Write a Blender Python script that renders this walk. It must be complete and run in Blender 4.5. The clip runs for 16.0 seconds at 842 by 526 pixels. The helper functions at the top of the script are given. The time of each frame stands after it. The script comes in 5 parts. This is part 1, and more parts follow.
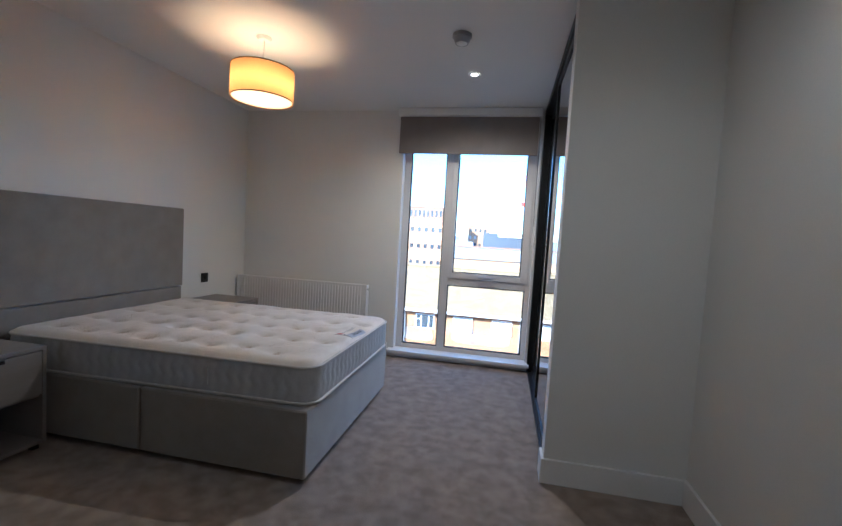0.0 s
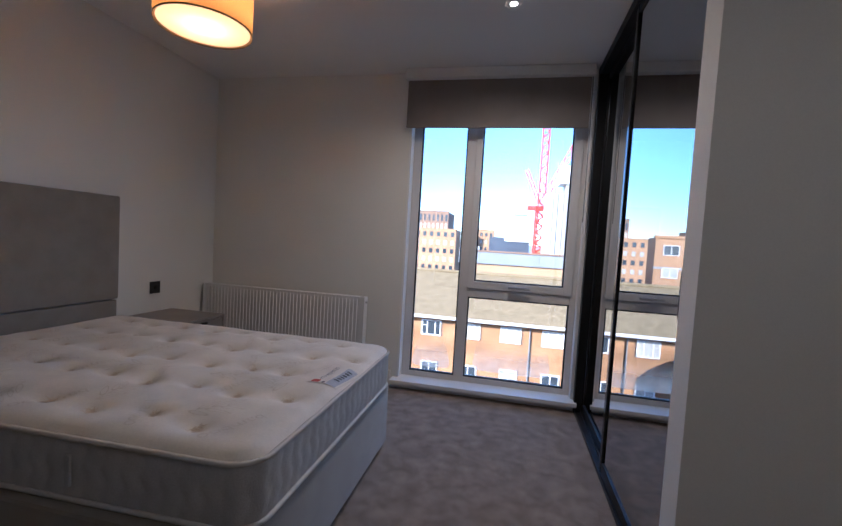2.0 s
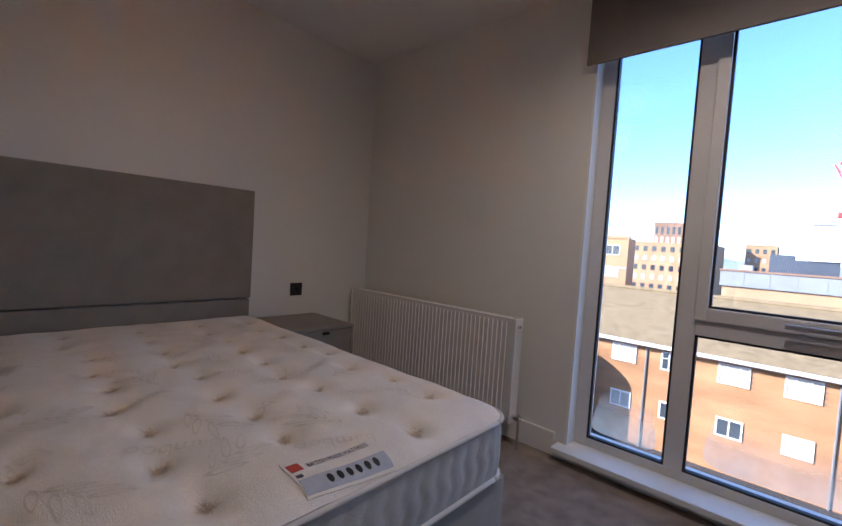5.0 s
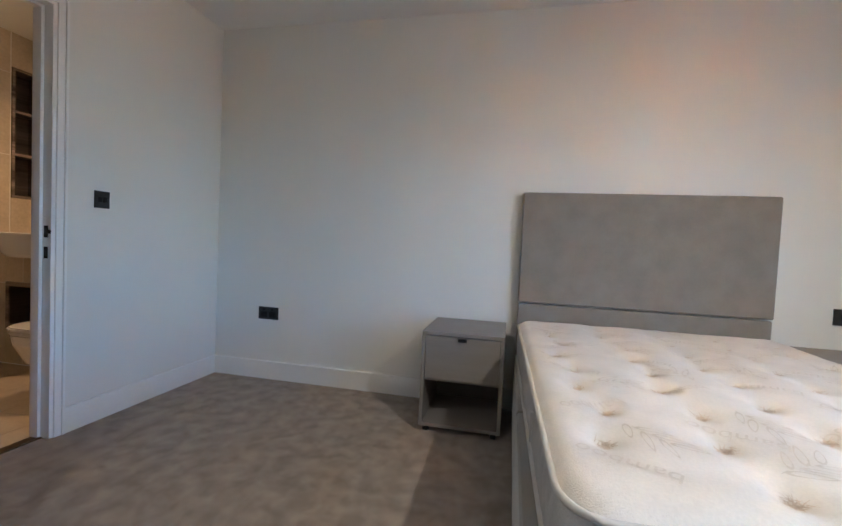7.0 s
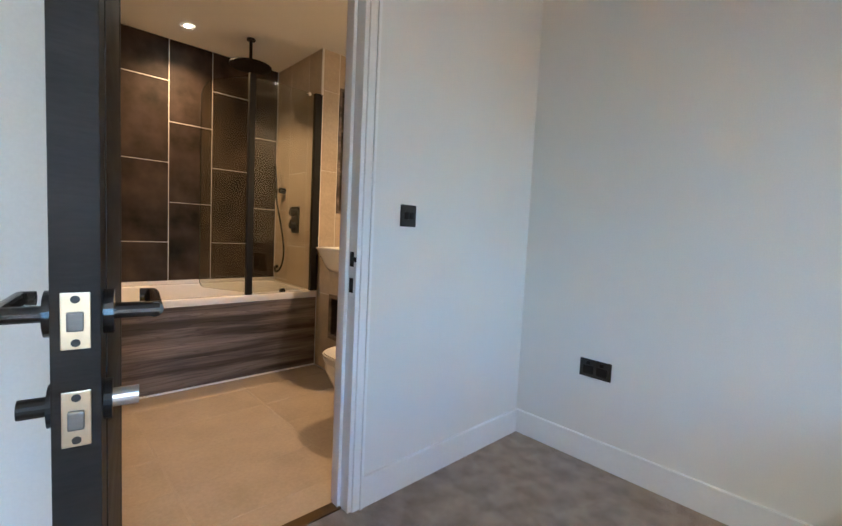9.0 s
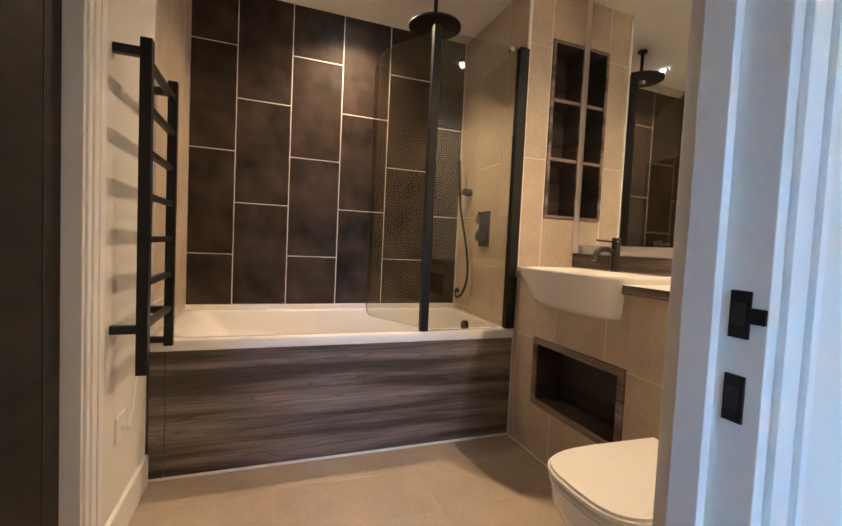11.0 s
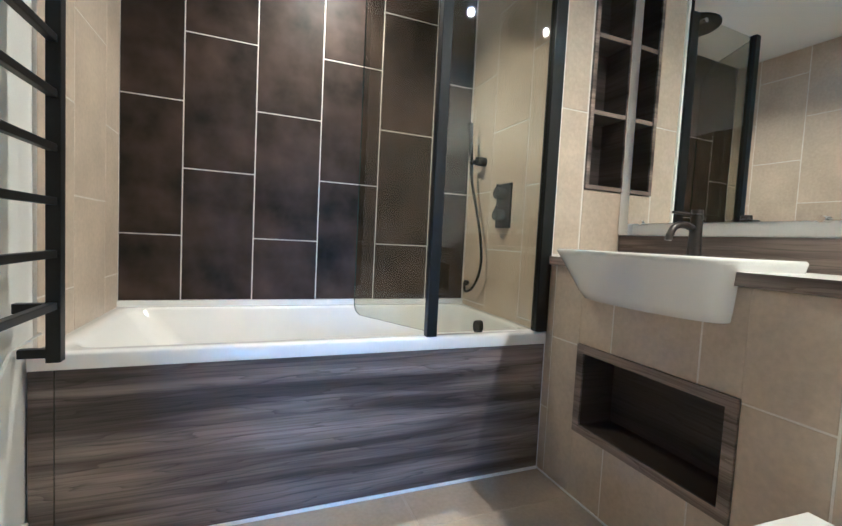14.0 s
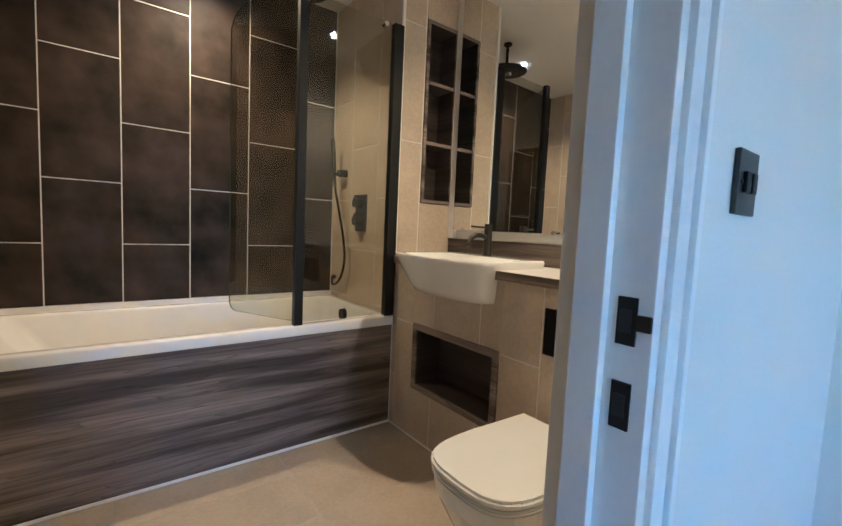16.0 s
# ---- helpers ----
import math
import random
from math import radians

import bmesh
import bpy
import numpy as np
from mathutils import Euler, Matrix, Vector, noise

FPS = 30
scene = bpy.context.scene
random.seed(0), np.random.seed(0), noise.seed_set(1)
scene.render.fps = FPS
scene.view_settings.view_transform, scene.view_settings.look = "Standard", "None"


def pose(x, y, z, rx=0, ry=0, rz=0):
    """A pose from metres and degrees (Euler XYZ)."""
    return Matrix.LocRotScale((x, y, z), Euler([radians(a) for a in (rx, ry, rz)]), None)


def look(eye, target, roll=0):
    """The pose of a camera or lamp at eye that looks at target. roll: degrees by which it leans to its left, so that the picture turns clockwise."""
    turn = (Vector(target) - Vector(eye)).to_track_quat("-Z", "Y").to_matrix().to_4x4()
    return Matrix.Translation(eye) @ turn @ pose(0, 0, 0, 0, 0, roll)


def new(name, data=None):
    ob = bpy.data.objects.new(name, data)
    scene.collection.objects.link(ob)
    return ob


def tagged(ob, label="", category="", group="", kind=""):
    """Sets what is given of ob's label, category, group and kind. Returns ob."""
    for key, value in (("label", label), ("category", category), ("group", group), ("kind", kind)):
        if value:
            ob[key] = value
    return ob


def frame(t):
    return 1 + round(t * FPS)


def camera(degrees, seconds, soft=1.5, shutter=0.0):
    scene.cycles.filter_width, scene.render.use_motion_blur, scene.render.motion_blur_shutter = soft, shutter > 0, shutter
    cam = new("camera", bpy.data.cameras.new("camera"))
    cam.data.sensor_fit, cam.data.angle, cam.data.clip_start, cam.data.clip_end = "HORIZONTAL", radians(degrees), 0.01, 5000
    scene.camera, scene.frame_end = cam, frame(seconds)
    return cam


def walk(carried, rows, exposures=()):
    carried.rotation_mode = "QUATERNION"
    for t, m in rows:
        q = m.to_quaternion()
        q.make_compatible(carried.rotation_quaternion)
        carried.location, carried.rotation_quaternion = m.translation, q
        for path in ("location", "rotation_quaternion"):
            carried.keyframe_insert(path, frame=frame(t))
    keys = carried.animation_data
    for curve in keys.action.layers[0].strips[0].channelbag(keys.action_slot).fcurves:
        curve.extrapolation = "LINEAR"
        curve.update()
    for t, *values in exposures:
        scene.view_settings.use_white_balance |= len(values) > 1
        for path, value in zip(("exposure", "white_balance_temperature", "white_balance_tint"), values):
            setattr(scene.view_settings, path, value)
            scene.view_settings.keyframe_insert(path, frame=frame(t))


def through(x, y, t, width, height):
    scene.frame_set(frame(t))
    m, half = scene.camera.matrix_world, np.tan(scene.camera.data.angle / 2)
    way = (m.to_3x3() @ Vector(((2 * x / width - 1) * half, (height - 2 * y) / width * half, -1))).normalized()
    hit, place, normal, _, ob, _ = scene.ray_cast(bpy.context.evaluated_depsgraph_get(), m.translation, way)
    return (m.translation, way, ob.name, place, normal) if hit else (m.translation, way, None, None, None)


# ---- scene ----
# ---- camera and walk ----
cam = camera(90.6, 16.0)
PATH = [
    (0, (2.738, 0.257, 1.198), (2.349, 2.215, 1.076), 3.4),
    (0.5, (2.668, 0.325, 1.219), (2.459, 2.31, 1.082), 3.5),
    (1, (2.583, 0.508, 1.21), (2.352, 2.49, 1.064), 3.5),
    (1.5, (2.537, 0.791, 1.225), (2.187, 2.755, 1.074), 3.5),
    (2, (2.501, 1.132, 1.152), (2.086, 3.085, 1.048), 3.4),
    (2.5, (2.492, 1.394, 1.158), (2.05, 3.342, 1.065), 3.3),
    (3, (2.488, 1.68, 1.159), (2.056, 3.632, 1.081), 3.4),
    (5.5, (2.6, 2.168, 1.034), (0.935, 3.272, 0.934), 3.3),
    (6, (2.671, 2.073, 1.007), (0.776, 2.703, 0.901), 2.7),
    (6.5, (2.67, 2.027, 1.021), (0.675, 2.101, 0.898), 2.4),
    (7, (2.604, 1.955, 0.975), (0.651, 1.532, 0.895), 2.7),
    (7.5, (2.538, 1.822, 1.086), (0.749, 0.941, 0.932), 2.5),
    (8, (2.401, 1.645, 1.078), (0.838, 0.407, 0.917), 2.7),
    (9.3, (1.868, 0.985, 1.068), (0.538, -0.505, 0.928), 2.7),
    (10.3, (1.718, 0.424, 1.058), (0.678, -1.28, 0.94), 2.7),
    (10.5, (1.684, 0.331, 1.034), (0.703, -1.409, 0.93), 2.7),
    (11, (1.612, 0.188, 1.025), (0.915, -1.684, 0.931), 2.7),
    (11.5, (1.645, 0.032, 1.025), (1.283, -1.932, 0.916), 2.7),
    (12, (1.668, -0.105, 1.013), (1.569, -2.1, 0.918), 2.9),
    (12.5, (1.638, -0.202, 0.979), (1.704, -2.199, 0.907), 3.2),
    (13, (1.634, -0.304, 0.963), (1.597, -2.302, 0.877), 2.9),
    (13.5, (1.546, -0.338, 0.941), (1.159, -2.299, 0.857), 3.0),
    (14, (1.477, -0.328, 0.947), (0.742, -2.184, 0.833), 2.9),
    (14.5, (1.417, -0.298, 0.964), (0.472, -2.055, 0.829), 2.8),
    (15, (1.395, -0.251, 0.986), (0.309, -1.924, 0.835), 2.7),
    (15.5, (1.44, -0.124, 1.009), (0.292, -1.754, 0.856), 2.6),
    (16, (1.568, 0.098, 1.053), (0.359, -1.486, 0.891), 2.6),
]
# seconds, stops, kelvin, tint
EXPOSURES = [(0.0, 4.38, 4750, 7), (1.0, 4.17, 4800, 7), (1.5, 3.98, 4850, 8), (2.0, 3.68, 5000, 15), (2.5, 3.6, 5080, 18), (3.0, 3.42, 5100, 20), (5.5, 3.75, 5350, 15), (6.0, 4.4, 5300, 9), (6.5, 5.45, 5050, 7),
             (7.0, 5.47, 5000, 4), (7.5, 5.78, 4900, 2), (8.0, 6.0, 4950, 2), (10.5, 6.2, 4900, 2), (11.5, 6.75, 3850, 0), (12.5, 7.0, 3420, -3), (14.0, 6.85, 3350, -7), (15.2, 6.75, 3350, -7), (15.6, 6.5, 3420, -6), (16.0, 6.25, 3950, -5)]
walk(cam, [(t, look(eye, target, roll)) for t, eye, target, roll in PATH], EXPOSURES)

# ---- world, sun and lamps ----
SUN_AZ, SUN_EL = 222.0, 27.0            # compass degrees from +y, clockwise; elevation
world = bpy.data.worlds.new("sky")
scene.world = world
world.use_nodes = True
wn = world.node_tree.nodes
sky = wn.new("ShaderNodeTexSky")
sky.sky_type = "NISHITA"
sky.sun_disc = False
sky.sun_elevation, sky.sun_rotation = radians(SUN_EL), radians(SUN_AZ)
sky.air_density, sky.dust_density, sky.ozone_density = 1.0, 0.3, 5.0
wn["Background"].inputs[1].default_value = 0.043
world.node_tree.links.new(sky.outputs[0], wn["Background"].inputs[0])

sun_data = bpy.data.lights.new("sun", "SUN")
sun_data.energy, sun_data.angle, sun_data.color = 1.2, radians(0.5), (1.0, 0.86, 0.68)
sun_ob = new("sun", sun_data)
sd = Vector((math.sin(radians(SUN_AZ)) * math.cos(radians(SUN_EL)), math.cos(radians(SUN_AZ)) * math.cos(radians(SUN_EL)), math.sin(radians(SUN_EL))))
sun_ob.matrix_world = look(sd * 50, (0, 0, 0))

PENDANT = (1.13, 2.75)
BED_SPOT = (2.43, 3.41)
# unseen fill lamp, added to brighten the walls near the entry
ENTRY_FILL = (3.10, 1.20)
BATH_SPOTS = ((1.15, -2.17), (0.25, -0.71))


def bulb(name, place, watts, colour, radius=0.03, spot=None):
    d = bpy.data.lights.new(name, "SPOT" if spot else "POINT")
    d.energy, d.color, d.shadow_soft_size = watts, colour, radius
    if spot:
        d.spot_size, d.spot_blend = radians(spot), 0.9
    ob = new(name, d)
    ob.location = place
    return ob


bulb("pendant_bulb", (*PENDANT, 2.10), 0.50, (1.0, 0.62, 0.31), 0.04)
bulb("bedroom_spot_bulb", (*BED_SPOT, 2.395), 3.3, (1.0, 0.80, 0.58), 0.03, 165)
# added fill light out of view, not a known fitting
bulb("entry_fill_bulb", (*ENTRY_FILL, 2.395), 0.78, (1.0, 0.84, 0.66), 0.03, 165)
for p in BATH_SPOTS:
    bulb("bathroom_spot_bulb", (*p, 2.395), 1.2, (1.0, 0.53, 0.215), 0.020, 140)


# ---- materials ----
def material(name, colour, rough=0.6, *, metal=0.0, vary=0.08, scale=3.0, fine=60.0, bump=0.0, bump_scale=None, stretch=(1, 1, 1), spec=0.5, detail=4, span=0.16, coat=0.0, dark=None, seat=0.0, sheen=0.0, twist=0.0):
    """Base colour broken at two scales, roughness that follows it, and fine relief."""
    m = bpy.data.materials.new(name)
    m.use_nodes = True
    n, l = m.node_tree.nodes, m.node_tree.links
    b = n["Principled BSDF"]
    b.inputs["Metallic"].default_value = metal
    b.inputs["Specular IOR Level"].default_value = spec
    b.inputs["Coat Weight"].default_value = coat
    b.inputs["Sheen Weight"].default_value = sheen
    tc = n.new("ShaderNodeTexCoord")
    mp = n.new("ShaderNodeMapping")
    mp.inputs["Scale"].default_value = stretch
    l.new(tc.outputs["Object"], mp.inputs[0])
    big, small = n.new("ShaderNodeTexNoise"), n.new("ShaderNodeTexNoise")
    big.inputs["Scale"].default_value, big.inputs["Detail"].default_value = scale, detail
    small.inputs["Scale"].default_value, small.inputs["Detail"].default_value = fine, 3
    big.inputs["Distortion"].default_value = twist
    l.new(mp.outputs[0], big.inputs["Vector"])
    l.new(mp.outputs[0], small.inputs["Vector"])
    if seat:                                # pieces differ from one another
        info = n.new("ShaderNodeObjectInfo")
        off = n.new("ShaderNodeVectorMath")
        off.operation = "MULTIPLY_ADD"
        off.inputs[1].default_value = (37, 53, 71)
        cmb = n.new("ShaderNodeCombineXYZ")
        for k in range(3):
            l.new(info.outputs["Random"], cmb.inputs[k])
        l.new(cmb.outputs[0], off.inputs[0])
        l.new(mp.outputs[0], off.inputs[2])
        l.new(off.outputs[0], big.inputs["Vector"])
    mixn = n.new("ShaderNodeMath")
    mixn.operation = "MULTIPLY_ADD"
    mixn.inputs[1].default_value = 0.4
    l.new(small.outputs["Fac"], mixn.inputs[0])
    half = n.new("ShaderNodeMath")
    half.operation = "MULTIPLY"
    half.inputs[1].default_value = 0.6
    l.new(big.outputs["Fac"], half.inputs[0])
    l.new(half.outputs[0], mixn.inputs[2])
    ramp = n.new("ShaderNodeValToRGB")
    c2 = dark or tuple(c * (1 - 2 * vary) for c in colour)
    c1 = tuple(min(1, c * (1 + vary)) for c in colour)
    ramp.color_ramp.elements[0].color, ramp.color_ramp.elements[1].color = (*c2, 1), (*c1, 1)
    ramp.color_ramp.elements[0].position, ramp.color_ramp.elements[1].position = 0.5 - span, 0.5 + span
    l.new(mixn.outputs[0], ramp.inputs[0])
    l.new(ramp.outputs[0], b.inputs["Base Color"])
    rr = n.new("ShaderNodeMapRange")
    rr.inputs[3].default_value, rr.inputs[4].default_value = min(1, rough * 1.15), rough * 0.85
    l.new(big.outputs["Fac"], rr.inputs[0])
    l.new(rr.outputs[0], b.inputs["Roughness"])
    if bump:
        bp = n.new("ShaderNodeBump")
        bp.inputs["Strength"].default_value, bp.inputs["Distance"].default_value = min(1, bump), 0.004
        src = small
        if bump_scale:
            src = n.new("ShaderNodeTexNoise")
            src.inputs["Scale"].default_value, src.inputs["Detail"].default_value = bump_scale, 5
            l.new(mp.outputs[0], src.inputs["Vector"])
        l.new(src.outputs["Fac"], bp.inputs["Height"])
        l.new(bp.outputs[0], b.inputs["Normal"])
    return m


def glow(name, colour, strength):
    m = bpy.data.materials.new(name)
    m.use_nodes = True
    b = m.node_tree.nodes["Principled BSDF"]
    b.inputs["Base Color"].default_value = (*colour, 1)
    b.inputs["Emission Color"].default_value = (*colour, 1)
    b.inputs["Emission Strength"].default_value = strength
    return m


def glass(name, tint=(1, 1, 1), rough=0.0):
    """Thin pane: straight through, with a Fresnel gloss."""
    m = bpy.data.materials.new(name)
    m.use_nodes = True
    n, l = m.node_tree.nodes, m.node_tree.links
    out = n["Material Output"]
    tr, gl, mx, fr = n.new("ShaderNodeBsdfTransparent"), n.new("ShaderNodeBsdfGlossy"), n.new("ShaderNodeMixShader"), n.new("ShaderNodeLayerWeight")
    pw, ad = n.new("ShaderNodeMath"), n.new("ShaderNodeMath")
    pw.operation, ad.operation = "POWER", "MULTIPLY_ADD"
    pw.inputs[1].default_value, ad.inputs[1].default_value, ad.inputs[2].default_value = 5.0, 0.9, 0.045
    tr.inputs[0].default_value = (*tint, 1)
    gl.inputs["Roughness"].default_value = rough
    fr.inputs[0].default_value = 0.5
    l.new(fr.outputs["Facing"], pw.inputs[0])
    l.new(pw.outputs[0], ad.inputs[0])
    l.new(ad.outputs[0], mx.inputs[0])
    l.new(tr.outputs[0], mx.inputs[1])
    l.new(gl.outputs[0], mx.inputs[2])
    l.new(mx.outputs[0], out.inputs[0])
    return m


WALL = material("wall_paint", (0.80, 0.785, 0.74), 0.85, vary=0.025, scale=1.2, fine=180, bump=0.05, spec=0.25)
CEIL = material("ceiling_paint", (0.83, 0.815, 0.78), 0.9, vary=0.02, scale=1.0, fine=160, bump=0.04, spec=0.2)
TRIM = material("white_satin_paint", (0.85, 0.84, 0.82), 0.4, vary=0.02, scale=4, fine=90, bump=0.03)
CARPET = material("taupe_carpet", (0.345, 0.273, 0.215), 0.95, vary=0.17, scale=12.0, detail=12, span=0.11, twist=0.2, fine=420, bump=1.0, bump_scale=520, spec=0.1, sheen=0.25)
VELVET = material("grey_velvet", (0.262, 0.230, 0.192), 0.8, vary=0.07, scale=9, fine=240, bump=0.25, bump_scale=600, spec=0.2, sheen=0.5)
TICKING = material("cream_damask", (0.78, 0.73, 0.66), 0.8, vary=0.05, scale=9, fine=150, bump=0.5, bump_scale=330, spec=0.2, sheen=0.2)
BORDER = material("grey_mattress_border", (0.52, 0.51, 0.50), 0.8, vary=0.08, scale=8, fine=200, bump=0.4, bump_scale=300, spec=0.2)
PIPING = material("pale_piping", (0.62, 0.59, 0.55), 0.7, vary=0.05)
TUFT_SHADE = material("tan_tuft_and_shade", (0.66, 0.545, 0.43), 0.9, vary=0.15, scale=40, fine=200)
SPRIG = material("beige_embroidery", (0.685, 0.625, 0.545), 0.75, vary=0.06, scale=30, fine=200)
STITCH = material("pale_stitching", (0.71, 0.655, 0.58), 0.75, vary=0.06, scale=30, fine=200)
LABEL_GREY = material("grey_woven_label", (0.42, 0.44, 0.50), 0.6, vary=0.05, scale=30)
INK = material("dark_print", (0.05, 0.05, 0.09), 0.6, vary=0.05)
RED_INK = material("red_print", (0.5, 0.07, 0.05), 0.6, vary=0.05)
LAMINATE = material("taupe_laminate", (0.265, 0.238, 0.216), 0.45, vary=0.06, scale=3, fine=120, stretch=(1, 1, 8))
# LAMINATE made darker for the backs inside the nightstands and wardrobe
LAMINATE_IN = material("dark_taupe_laminate", (0.085, 0.076, 0.070), 0.5, vary=0.06, scale=3, fine=120)
BLACK = material("black_metal", (0.010, 0.010, 0.010), 0.42, vary=0.15, scale=5, fine=200, spec=0.3)
CHARCOAL = material("charcoal_plate", (0.060, 0.058, 0.058), 0.36, metal=0.7, vary=0.12, scale=8, fine=200)
NICKEL = material("brushed_nickel_plate", (0.23, 0.22, 0.21), 0.45, metal=0.5, vary=0.10, scale=8, fine=300, stretch=(1, 1, 12))
HANDLE = material("satin_black_chrome", (0.055, 0.056, 0.06), 0.24, metal=0.85, vary=0.1, scale=9)
BRASS = material("satin_brass_latch", (0.72, 0.62, 0.45), 0.3, metal=0.9, vary=0.08, scale=20)
CHROME = material("chrome", (0.8, 0.8, 0.8), 0.12, metal=1.0, vary=0.03)
RADIATOR = material("white_enamel", (0.80, 0.78, 0.75), 0.35, vary=0.02, scale=2, fine=60)
FRAME = material("grey_window_frame", (0.70, 0.675, 0.65), 0.42, vary=0.04, scale=3, fine=120)
GASKET = material("black_gasket", (0.02, 0.02, 0.022), 0.6, vary=0.1)
BLIND = material("taupe_blind_fabric", (0.26, 0.225, 0.205), 0.9, vary=0.06, scale=5, fine=380, bump=0.3, bump_scale=500, spec=0.15)
SHADE = material("cream_lampshade", (0.80, 0.66, 0.44), 0.85, vary=0.05, scale=12, fine=240, bump=0.2)
DARKDOOR = material("dark_oak_veneer", (0.021, 0.0178, 0.0158), 0.55, spec=0.25, vary=0.2, scale=2.2, fine=26, stretch=(1.5, 1.5, 9), bump=0.12, bump_scale=40)


def grained(name, dark, light, rough):
    """Planed timber look: long streaks along the length, thin dark growth lines that waver, pores."""
    m = bpy.data.materials.new(name)
    m.use_nodes = True
    n, l = m.node_tree.nodes, m.node_tree.links
    b = n["Principled BSDF"]
    tc = n.new("ShaderNodeTexCoord")

    def noise_at(stretch, scale, detail, twist=0.0):
        mp, t = n.new("ShaderNodeMapping"), n.new("ShaderNodeTexNoise")
        mp.inputs["Scale"].default_value = stretch
        l.new(tc.outputs["Object"], mp.inputs[0])
        l.new(mp.outputs[0], t.inputs["Vector"])
        t.inputs["Scale"].default_value, t.inputs["Detail"].default_value, t.inputs["Distortion"].default_value = scale, detail, twist
        return t.outputs["Fac"]

    def ramp(src, *stops):
        r = n.new("ShaderNodeValToRGB")
        e = r.color_ramp.elements
        e[0].position, e[0].color = stops[0][0], (*stops[0][1], 1)
        e[1].position, e[1].color = stops[-1][0], (*stops[-1][1], 1)
        for p, c in stops[1:-1]:
            e.new(p).color = (*c, 1)
        l.new(src, r.inputs[0])
        return r.outputs[0]

    def mult(a, c, fac):
        x = n.new("ShaderNodeMix")
        x.data_type, x.blend_type = "RGBA", "MULTIPLY"
        x.inputs[0].default_value = fac
        l.new(a, x.inputs[6])
        l.new(c, x.inputs[7])
        return x.outputs[2]

    mid = tuple((p + q) / 2 for p, q in zip(dark, light))
    bands = ramp(noise_at((0.42, 0.42, 7.0), 1.7, 4, 0.3), (0.38, dark), (0.5, mid), (0.64, light))

    def rings(stretch, scale, distortion, rough_scale):
        mp, wv = n.new("ShaderNodeMapping"), n.new("ShaderNodeTexWave")
        mp.inputs["Scale"].default_value = stretch
        l.new(tc.outputs["Object"], mp.inputs[0])
        l.new(mp.outputs[0], wv.inputs["Vector"])
        wv.wave_type, wv.bands_direction, wv.wave_profile = "BANDS", "Z", "SAW"
        wv.inputs["Scale"].default_value, wv.inputs["Distortion"].default_value = scale, distortion
        wv.inputs["Detail"].default_value, wv.inputs["Detail Scale"].default_value = 3.0, rough_scale
        return wv.outputs["Fac"]

    broad = ramp(rings((0.12, 0.12, 1.0), 5.0, 14.0, 1.1), (0.0, (0.42, 0.40, 0.39)), (0.10, (0.85, 0.85, 0.85)), (0.30, (1, 1, 1)))
    fine = ramp(rings((0.10, 0.10, 1.0), 13.0, 16.0, 1.3), (0.0, (0.40, 0.38, 0.37)), (0.16, (0.9, 0.9, 0.9)), (0.40, (1, 1, 1)))
    pores = ramp(noise_at((2.2, 2.2, 150.0), 1.6, 3), (0.36, (0.62, 0.6, 0.58)), (0.56, (1, 1, 1)))
    col = mult(mult(mult(bands, broad, 0.72), fine, 0.72), pores, 0.7)
    l.new(col, b.inputs["Base Color"])
    b.inputs["Roughness"].default_value = rough
    bp = n.new("ShaderNodeBump")
    bp.inputs["Strength"].default_value, bp.inputs["Distance"].default_value = 0.25, 0.002
    l.new(pores, bp.inputs["Height"])
    l.new(bp.outputs[0], b.inputs["Normal"])
    return m


WOODGRAIN = grained("dark_grained_laminate", (0.066, 0.051, 0.042), (0.330, 0.268, 0.222), 0.33)
# same grain in darker colours, for niche linings, backs and shelves
NICHEWOOD = grained("darker_grained_laminate", (0.030, 0.024, 0.020), (0.080, 0.064, 0.054), 0.45)
ALUMINIUM = material("satin_aluminium", (0.62, 0.62, 0.63), 0.32, metal=0.85, vary=0.05, scale=12)
DARKTILE = material("brown_metallic_tile", (0.049, 0.033, 0.0238), 0.53, spec=0.22, vary=0.46, scale=3.4, fine=7, bump=0.05, bump_scale=25, seat=1)
BEIGETILE = material("beige_stone_tile", (0.54, 0.452, 0.338), 0.36, vary=0.09, scale=5, fine=60, bump=0.04, bump_scale=40, seat=1)
FLOORTILE = material("sand_floor_tile", (0.48, 0.40, 0.305), 0.42, vary=0.08, scale=5, fine=70, bump=0.05, bump_scale=50, seat=1)
GROUT = material("pale_grout", (0.74, 0.70, 0.64), 0.85, vary=0.06, scale=10, fine=200)
FLOORGROUT = material("sand_grout", (0.50, 0.43, 0.345), 0.85, vary=0.06, scale=10, fine=200)
CERAMIC = material("white_ceramic", (0.82, 0.81, 0.79), 0.10, vary=0.01, scale=2, fine=20, coat=0.3)
ACRYLIC = material("white_acrylic", (0.82, 0.80, 0.77), 0.16, vary=0.012, scale=2, fine=30)
PANE = glass("window_glass", (0.97, 0.98, 0.98))
SCREEN_GLASS = glass("shower_glass", (0.86, 0.86, 0.81))
MIRROR = bpy.data.materials.new("mirror")
MIRROR.use_nodes = True
_b = MIRROR.node_tree.nodes["Principled BSDF"]
_b.inputs["Base Color"].default_value, _b.inputs["Metallic"].default_value, _b.inputs["Roughness"].default_value = (0.86, 0.88, 0.88, 1), 1.0, 0.015
